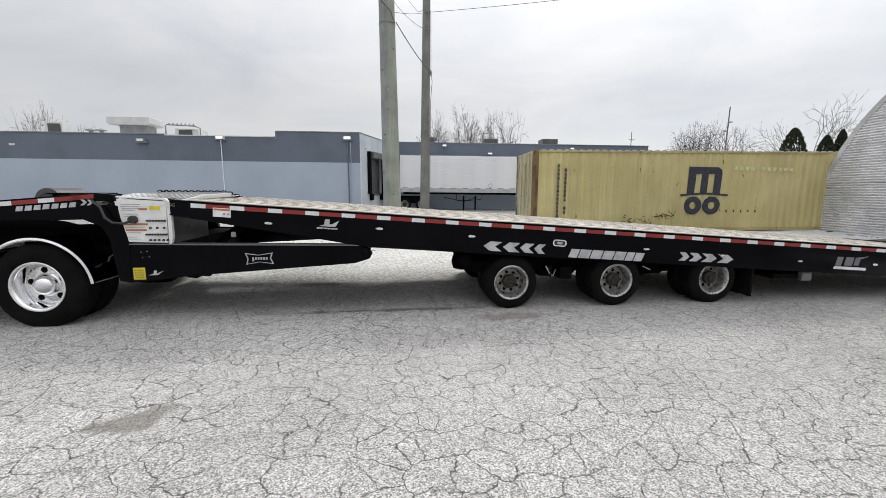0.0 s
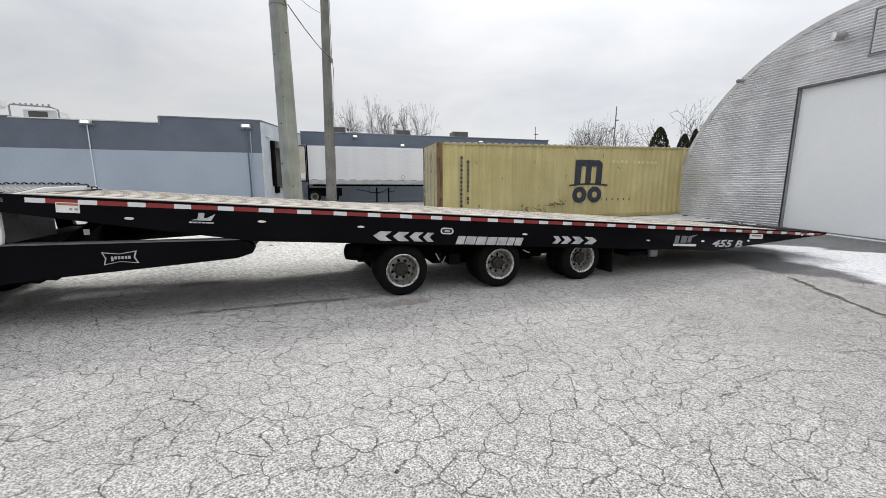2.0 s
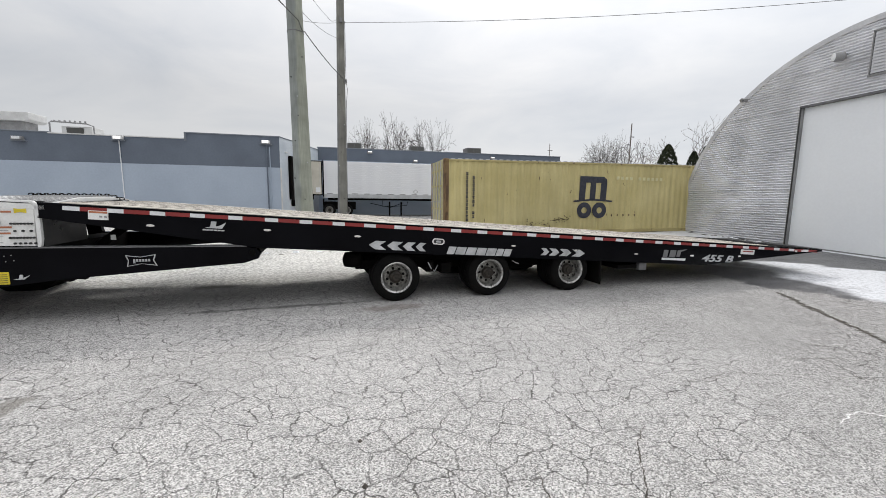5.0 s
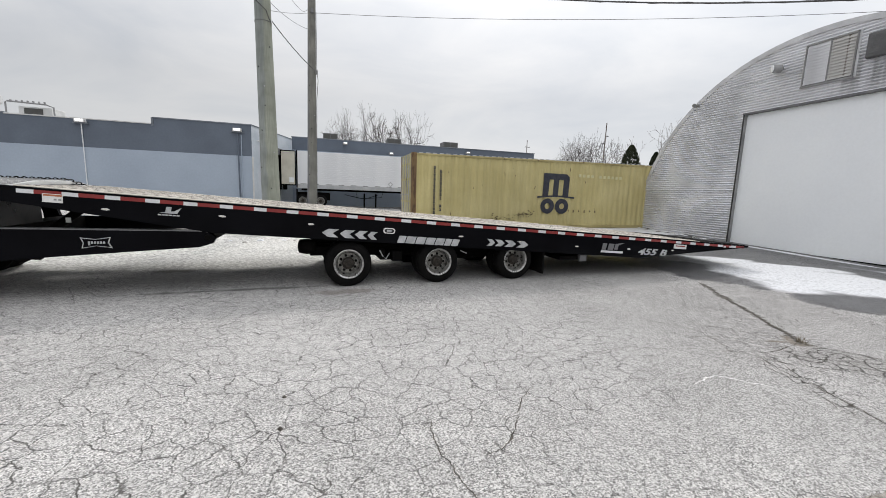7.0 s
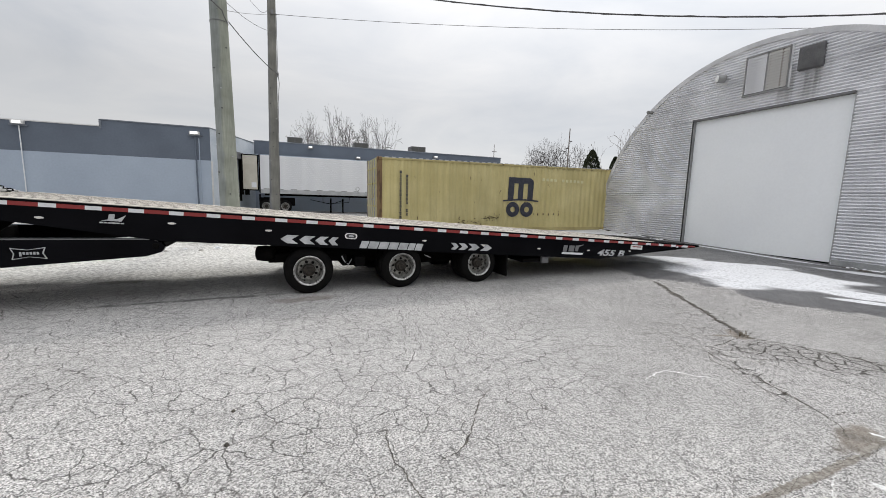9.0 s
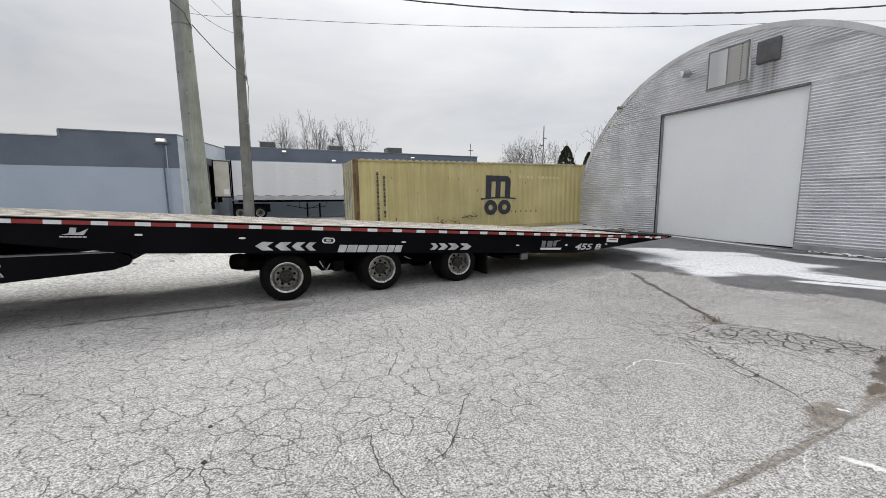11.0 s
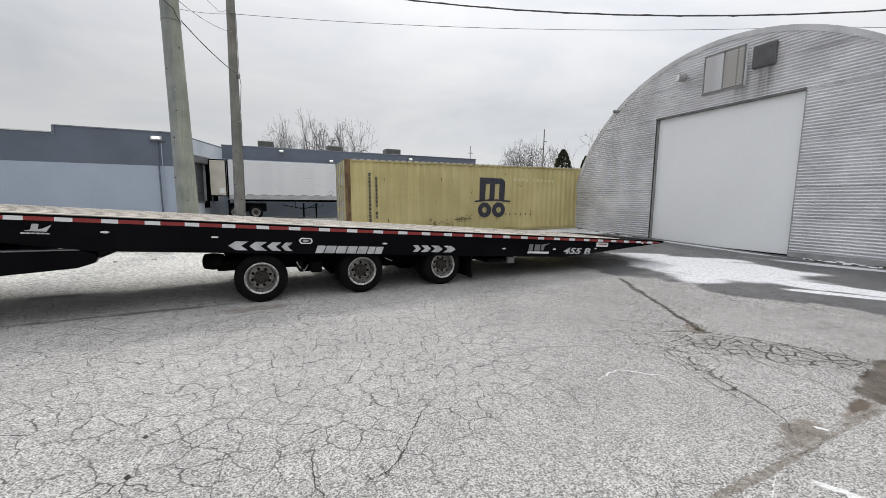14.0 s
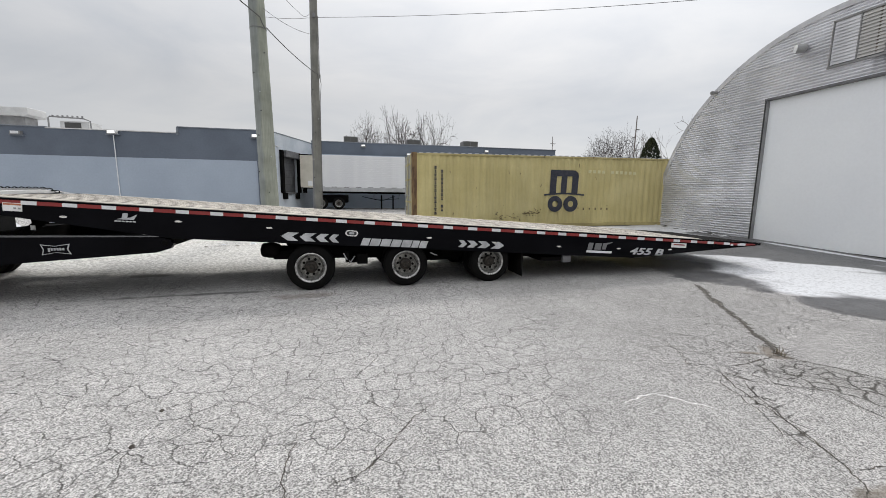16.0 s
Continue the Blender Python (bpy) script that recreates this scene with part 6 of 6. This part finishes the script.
part("hose", tube(B(), ((-2.45, 0.12, 0.62), (-2.40, 0.10, 0.52), (-2.33, 0.14, 0.46), (-2.26, 0.20, 0.55)), 0.010), M_GALV, trl)
part("valve", box(B(), -2.22, -2.04, 0.12, 0.4, 0.42, 0.60, 0.01), M_CHASSIS, trl)
part("hose", tube(B(), ((-0.92, 0.10, 0.60), (-0.84, 0.08, 0.56), (-0.78, 0.12, 0.54)), 0.009), M_SILVER, trl)
part("air_tank", disc_stack(B(), ((0.05, -0.4), (0.12, -0.36), (0.12, 0.36), (0.05, 0.4)), 18, m=pose(-0.55, 0.75, 0.46, 0, 0, 90)), M_CHASSIS, trl, smooth=True)
part("mud_flap", box(B(), 0.88, 0.91, 0.02, 0.62, 0.10, 0.58, 0.004), M_RUBBER, trl, "black mud flap")
part("tail_bar", box(B(), 1.35, 1.98, 0.10, TW - 0.10, 0.36, 0.44, 0.01), M_CHASSIS, trl)
part("tail_bar_end", box(B(), 1.80, 1.98, 0.04, 0.12, 0.33, 0.47, 0.01), M_TRIM, trl, "grey end plate of the tail bar")

# ---- tractor under the gooseneck ----
tr = thing("truck_tractor", "black truck tractor rear with polished wheels, under the trailer neck", "truck", pose(0, -9.053, 0, 0, 0, TU))
for u in (-8.97, -10.32):
    dual_wheel(tr, pose(u, -0.16, 0.505), 0.530, 0.285, (M_CHROME, M_CHROME, "polished aluminium rim"), 5, dome=True, W=0.28, spin=12)
    dual_wheel(tr, pose(u, TW + 0.10, 0.505, 0, 0, 180), 0.530, 0.285, (M_CHROME, M_CHROME, "polished aluminium rim"), 5, dome=True, W=0.28)
    part("axle", tube(B(), ((u, 0.3, 0.5), (u, TW - 0.3, 0.5)), 0.10, 12), M_CHASSIS, tr, smooth=True)
for v in (0.86, 1.62):
    part("frame_rail", box(B(), -13.2, -8.35, v, v + 0.09, 0.72, 0.99, 0.008), M_CHASSIS, tr)
part("cross_frame", box(B(), -8.6, -8.4, 0.86, 1.71, 0.72, 0.98), M_CHASSIS, tr)
part("fifth_wheel", box(B(), -10.3, -9.2, 0.8, 1.8, 1.0, 1.16, 0.02), M_CHASSIS, tr)


def fender(v0, v1):
    bm2, k, rows = B(), 26, []
    for i in range(k + 1):
        a = radians(6 + 168 * i / k)
        row = []
        for r, v in ((0.610, v0), (0.635, v0 + 0.012), (0.635, v1 - 0.012), (0.61, v1), (0.595, v1 - 0.012), (0.595, v0 + 0.012)):
            row.append(bm2.verts.new((-8.97 + r * math.cos(a), v, 0.475 + r * math.sin(a))))
        rows.append(row)
    for p, q in zip(rows, rows[1:]):
        for j in range(6):
            bm2.faces.new((p[j], p[(j + 1) % 6], q[(j + 1) % 6], q[j]))
    bm2.faces.new(rows[0])
    bm2.faces.new(rows[-1])
    return bm2


for v0, v1 in ((-0.18, 0.48), (TW - 0.48, TW + 0.13)):
    fd = part("fender", fender(v0, v1), M_CHROME, tr, "polished half-round fender", smooth=False)
part("fender_bracket", tube(B(), ((-8.62, 0.2, 0.96), (-8.5, 0.5, 0.9), (-8.45, 0.9, 0.85)), 0.03), M_CHASSIS, tr)
part("marker_reflector", box(B(), -8.60, -8.53, -0.02, 0.0, 0.86, 0.93, 0.008), M_CHROME, tr)
ch = tube(B(), [(-8.56 + 0.028 * i, 0.35, 0.80 + 0.012 * math.sin(i * 1.3) + 0.004 * i) for i in range(16)], 0.012, 6)
part("safety_chain", ch, M_TRIM, tr, "hanging steel safety chain")

# ---- chain over the neck deck ----
chn = thing("tie_down_chain", "dark steel tie-down chain lying on the trailer neck", "chain", pose(0, -9.053, 0, 0, 0, TU))
link = None
for i in range(26):
    u = -8.68 + i * 0.056
    z = 1.645 if u < -7.5 else max(1.555, 1.645 - (u + 7.5) * 0.35)
    pts = [(0.040 * math.cos(a), 0.0, 0.020 * math.sin(a)) for a in np.linspace(0, 2 * math.pi, 11)]
    if link is None:
        link = part("link", tube(B(), pts, 0.0085, 5), M_CHASSIS, chn)
        link.matrix_basis = pose(u, 2.0, z + 0.015, 90 * (i % 2), 0, 0)
    else:
        again(link, pose(u, 2.0 - 0.010 * i, z + 0.015, 90 * (i % 2), 3, -8), chn)

# ---- poles and wires ----
def utility_pole(x0, y, r0, r1, h, seed, label, lean, wood):
    po = thing("utility_pole", label, "utility pole", group="poles behind the trailer")
    rnd2 = random.Random(seed)
    zb = ground_z(x0, y)
    po.matrix_basis = pose(x0, y, 0)
    y = 0.0
    b2, rings, k = B(), [], 22
    for i in range(k + 1):
        z = zb - 0.3 + (h + 0.3) * i / k
        r = r0 + (r1 - r0) * i / k
        x = lean * z
        rings.append([b2.verts.new((x + r * (1 + 0.02 * noise.noise(Vector((j, i * 0.3, seed)))) * math.cos(2 * math.pi * j / 20), y + r * (1 + 0.02 * noise.noise(Vector((j, i * 0.3, seed)))) * math.sin(2 * math.pi * j / 20), z)) for j in range(20)])
    for p, q in zip(rings, rings[1:]):
        for j in range(20):
            b2.faces.new((p[j], p[(j + 1) % 20], q[(j + 1) % 20], q[j]))
    b2.faces.new(rings[-1])
    part("shaft", b2, wood, po, smooth=True)
    for i in range(9):
        z = zb + 0.8 + i * 0.62 + rnd2.uniform(-0.1, 0.1)
        a = radians(-90 + rnd2.uniform(-60, 60))
        r = r0 + (r1 - r0) * (z - zb) / h
        x = lean * z
        part("bolt", disc_stack(B(), ((0.018, -0.02), (0.022, 0.01)), 8, m=pose(x + r * math.cos(a), y + r * math.sin(a), z, 0, 0, math.degrees(a) + 90)), M_DARK if i % 3 else M_GALV, po)
    return po


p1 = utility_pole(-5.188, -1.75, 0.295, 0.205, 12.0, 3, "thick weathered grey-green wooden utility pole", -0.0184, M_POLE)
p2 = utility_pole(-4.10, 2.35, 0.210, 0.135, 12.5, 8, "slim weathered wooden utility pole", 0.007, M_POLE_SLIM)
part("clamp_band", disc_stack(B(), ((0.256, -0.010), (0.256, 0.010)), 20, m=pose(-0.124, 0, 6.76, 90)), M_TRIM, p1)
part("insulator", disc_stack(B(), ((0.03, -0.10), (0.05, -0.05), (0.05, 0.05), (0.03, 0.10)), 12, m=pose(0.24, -0.13, 6.53, 90)), M_UNIT, p2)
part("ground_wire", tube(B(), ((0.24, -0.10, 8.9), (0.25, -0.11, 6.6), (0.30, -0.12, 6.2), (0.24, -0.12, 5.4), (0.22, -0.12, 1.0)), 0.012), M_WIRE, p2)
part("bracket", box(B(), 0.04, 0.14, -0.20, -0.10, 8.82, 9.0, 0.01), M_TRIM, p2)


def wire(pts, r, label, sag=0.0, twist=False):
    """A cable from point to point, hanging between its ends."""
    out = []
    for a, c in zip(pts, pts[1:]):
        a, c = Vector(a), Vector(c)
        for i in range(80):
            t = i / 80
            out.append(a.lerp(c, t) - Vector((0, 0, sag * 4 * t * (1 - t))))
    out.append(Vector(pts[-1]))
    w = thing("overhead_wire", label, "wire", group="overhead wires")
    part("cable", tube(B(), out, r, 6), M_WIRE, w)
    if twist:
        tw = [p + Vector((0, 0.019 * math.cos(i * 1.9), 0.019 * math.sin(i * 1.9))) for i, p in enumerate(out)]
        part("messenger", tube(B(), tw, r * 0.55, 5), M_WIRE, w)
    return w


wire(((-5.33, -1.75, 8.50), (20.5, -18.1, 7.19)), 0.016, "thick twisted overhead cable", 1.86, True)
wire(((-4.03, 2.35, 8.89), (16.6, -7.3, 8.31), (37.2, -16.9, 9.0)), 0.0080, "thin black overhead wire from the slim pole", 0.32)
wire(((-5.023, -1.95, 6.755), (-3.83, 2.22, 6.53)), 0.015, "drooping cable between the two poles", 0.10)
wire(((-5.057, -1.90, 6.755), (-5.171, -2.06, 7.01), (-7.2, -6.0, 7.9), (-14, -12, 13.0)), 0.015, "cable running up from the pole clamp", 0.05)
wire(((-5.068, -2.00, 7.29), (-3.83, 2.15, 8.14)), 0.007, "thin slack wire between the poles", 0.18)
wire(((-5.6, -0.6, 9.4), (-4.50, 1.6, 8.72), (-4.17, 2.15, 8.93)), 0.007, "thin drooping wire beside the slim pole", 0.12)
wire(((-5.315, -2.03, 7.05), (-4.17, 2.15, 8.78)), 0.007, "thin black wire from the thick pole to the slim pole", 0.06)

# ---- trees and far things ----
def bare_tree(x, y, h, wide, seed, mat, label, stems=1, depth=6, thick=1.0):
    """A bare crown: limbs that fork and arch outwards, ending in fine twigs; h high and wide across."""
    rnd2 = random.Random(seed)
    z0 = ground_z(x, y)
    tre = thing("bare_tree", label, "tree", group="bare winter trees")
    trunk, crown = B(), B()

    def grow(p, d, ln, r, lev):
        k = 3 if lev < depth - 1 else 2
        pts, q = [p], p
        for i in range(k):
            d = (d + Vector((rnd2.gauss(0, 0.16), rnd2.gauss(0, 0.16), rnd2.gauss(0.02, 0.10)))).normalized()
            q = q + d * ln / k
            pts.append(q)
        r1 = max(r * 0.68, h * 0.0015)
        tube(trunk if lev < 1 else crown, pts, [r + (r1 - r) * i / k for i in range(k + 1)], 6 if lev < 2 else 3)
        if lev >= depth:
            return
        count = 3 if lev in (0, 1, 3, 5, depth - 1) else 2
        turn = rnd2.uniform(0, 2 * math.pi)
        for j in range(count):
            a = turn + 2 * math.pi * j / count + rnd2.gauss(0, 0.4)
            tilt = rnd2.uniform(0.30, 0.80)
            side = d.cross(Vector((math.cos(a), math.sin(a), 0.15))).normalized()
            nd = (d * math.cos(tilt) + side * math.sin(tilt)).normalized()
            start = pts[-1] if j < 2 else pts[-2]
            grow(start, nd, ln * rnd2.uniform(0.66, 0.90), r1 * rnd2.uniform(0.80, 0.98), lev + 1)

    for sidx in range(stems):
        lean = Vector((rnd2.uniform(-0.35, 0.35) * (stems > 1), rnd2.uniform(-0.2, 0.2), 1)).normalized()
        grow(Vector((x + (sidx - (stems - 1) / 2) * 0.6, y, z0 - 0.1)), lean, h * 0.30, h * 0.018 * thick, 0)
    high = max(v.co.z for v in crown.verts) - z0
    xs = sorted(v.co.x for v in crown.verts)
    span = xs[int(len(xs) * 0.985)] - xs[int(len(xs) * 0.015)]
    f = wide / span
    fit_m = Matrix.Translation((x, y, z0)) @ Matrix.Diagonal((f, f, h / high, 1)) @ Matrix.Translation((-x, -y, -z0))
    trunk.transform(fit_m)
    crown.transform(fit_m)
    part("trunk", trunk, mat, tre)
    part("crown", crown, mat, tre, "bare branches and twigs")
    return tre


for i, (x, h, w, st) in enumerate(((-0.9, 15.8, 7.0, 2), (3.6, 17.0, 8.5, 1), (6.0, 15.6, 6.5, 2), (10.8, 16.7, 8.0, 2))):
    bare_tree(x, 55 + i * 0.8, h, w, 40 + i, M_BARK, "leafless round-crowned tree behind the rear warehouse", st, thick=1.5)
for i, (x, h, w, st) in enumerate(((43.6, 14.2, 5.0, 1), (46.3, 15.2, 6.5, 2), (48.9, 16.6, 7.5, 2), (53.2, 15.4, 8.0, 2))):
    bare_tree(x, 55 + i, h, w, 60 + i, M_BARK, "leafless many-stemmed tree in the distance", st, thick=1.4)
bare_tree(24.3, 13.0, 8.7, 7.2, 75, M_BARKL, "pale leafless spreading tree in the distance", 1, thick=1.1)
for i, (x, y, h) in enumerate(((-65.0, 55, 16.5), (-67.0, 56, 14.0), (-62.6, 58, 13.0))):
    bare_tree(x, y, h, 5.0, 81 + i, M_BARKL, "small leafless tree far behind the warehouse", 2, 5)


def conifer(x, y, w, h, seed):
    rnd2 = random.Random(seed)
    z0 = ground_z(x, y)
    c = thing("evergreen_shrub", "dense dark evergreen with a pointed crown behind the container", "shrub", group="evergreens behind the container")
    part("trunk", tube(B(), ((x, y, z0 - 0.1), (x, y, z0 + h * 0.5)), [0.06, 0.03], 8), M_BARK, c)
    b2 = B()
    for i in range(4200):
        t = rnd2.random() ** 0.8
        z = z0 + 0.2 + t * (h - 0.2)
        prof = (1 - t ** 2.6) ** 0.66 * min(1.0, 0.80 + t)
        a = rnd2.uniform(0, 2 * math.pi)
        r = w / 2 * prof * (0.72 + 0.33 * rnd2.random() + 0.10 * noise.noise(Vector((math.cos(a) * 2, math.sin(a) * 2, z * 0.7))))
        p = Vector((x + r * math.cos(a), y + r * math.sin(a), z))
        s1 = Vector((rnd2.gauss(0, 1), rnd2.gauss(0, 1), rnd2.gauss(0, 1))).normalized() * 0.040
        s2 = Vector((math.cos(a) * 0.4, math.sin(a) * 0.4, 1)).normalized() * 0.095
        quad(b2, (p - s1, p + s1, p + s1 * 0.3 + s2, p - s1 * 0.3 + s2))
    part("crown", b2, M_EVERG, c, "dense dark green foliage")
    return c


conifer(13.65, 3.57, 1.50, 4.32, 5)
conifer(16.35, 4.5, 1.15, 4.15, 6)
conifer(17.15, 4.5, 0.90, 4.45, 7)
fp = thing("utility_pole", "distant thin utility pole with short arms", "utility pole", group="distant poles")
part("shaft", tube(B(), ((51.3, 55, 0), (51.5, 55, 17.3)), [0.16, 0.10], 8), M_BARKL, fp)
for x, z in ((50.75, 13.0), (51.45, 14.6)):
    part("crossarm", box(B(), x, x + 0.75, 54.9, 55.1, z, z + 0.14), M_BARK, fp)
fp2 = thing("utility_pole", "distant thin mast behind the warehouse", "utility pole", group="distant poles")
part("shaft", tube(B(), ((33.6, 55, 0), (33.6, 55, 12.6)), [0.09, 0.06], 6), M_BARKL, fp2)
part("crossarm", box(B(), 33.2, 34.2, 54.95, 55.05, 11.2, 11.3), M_BARK, fp2)
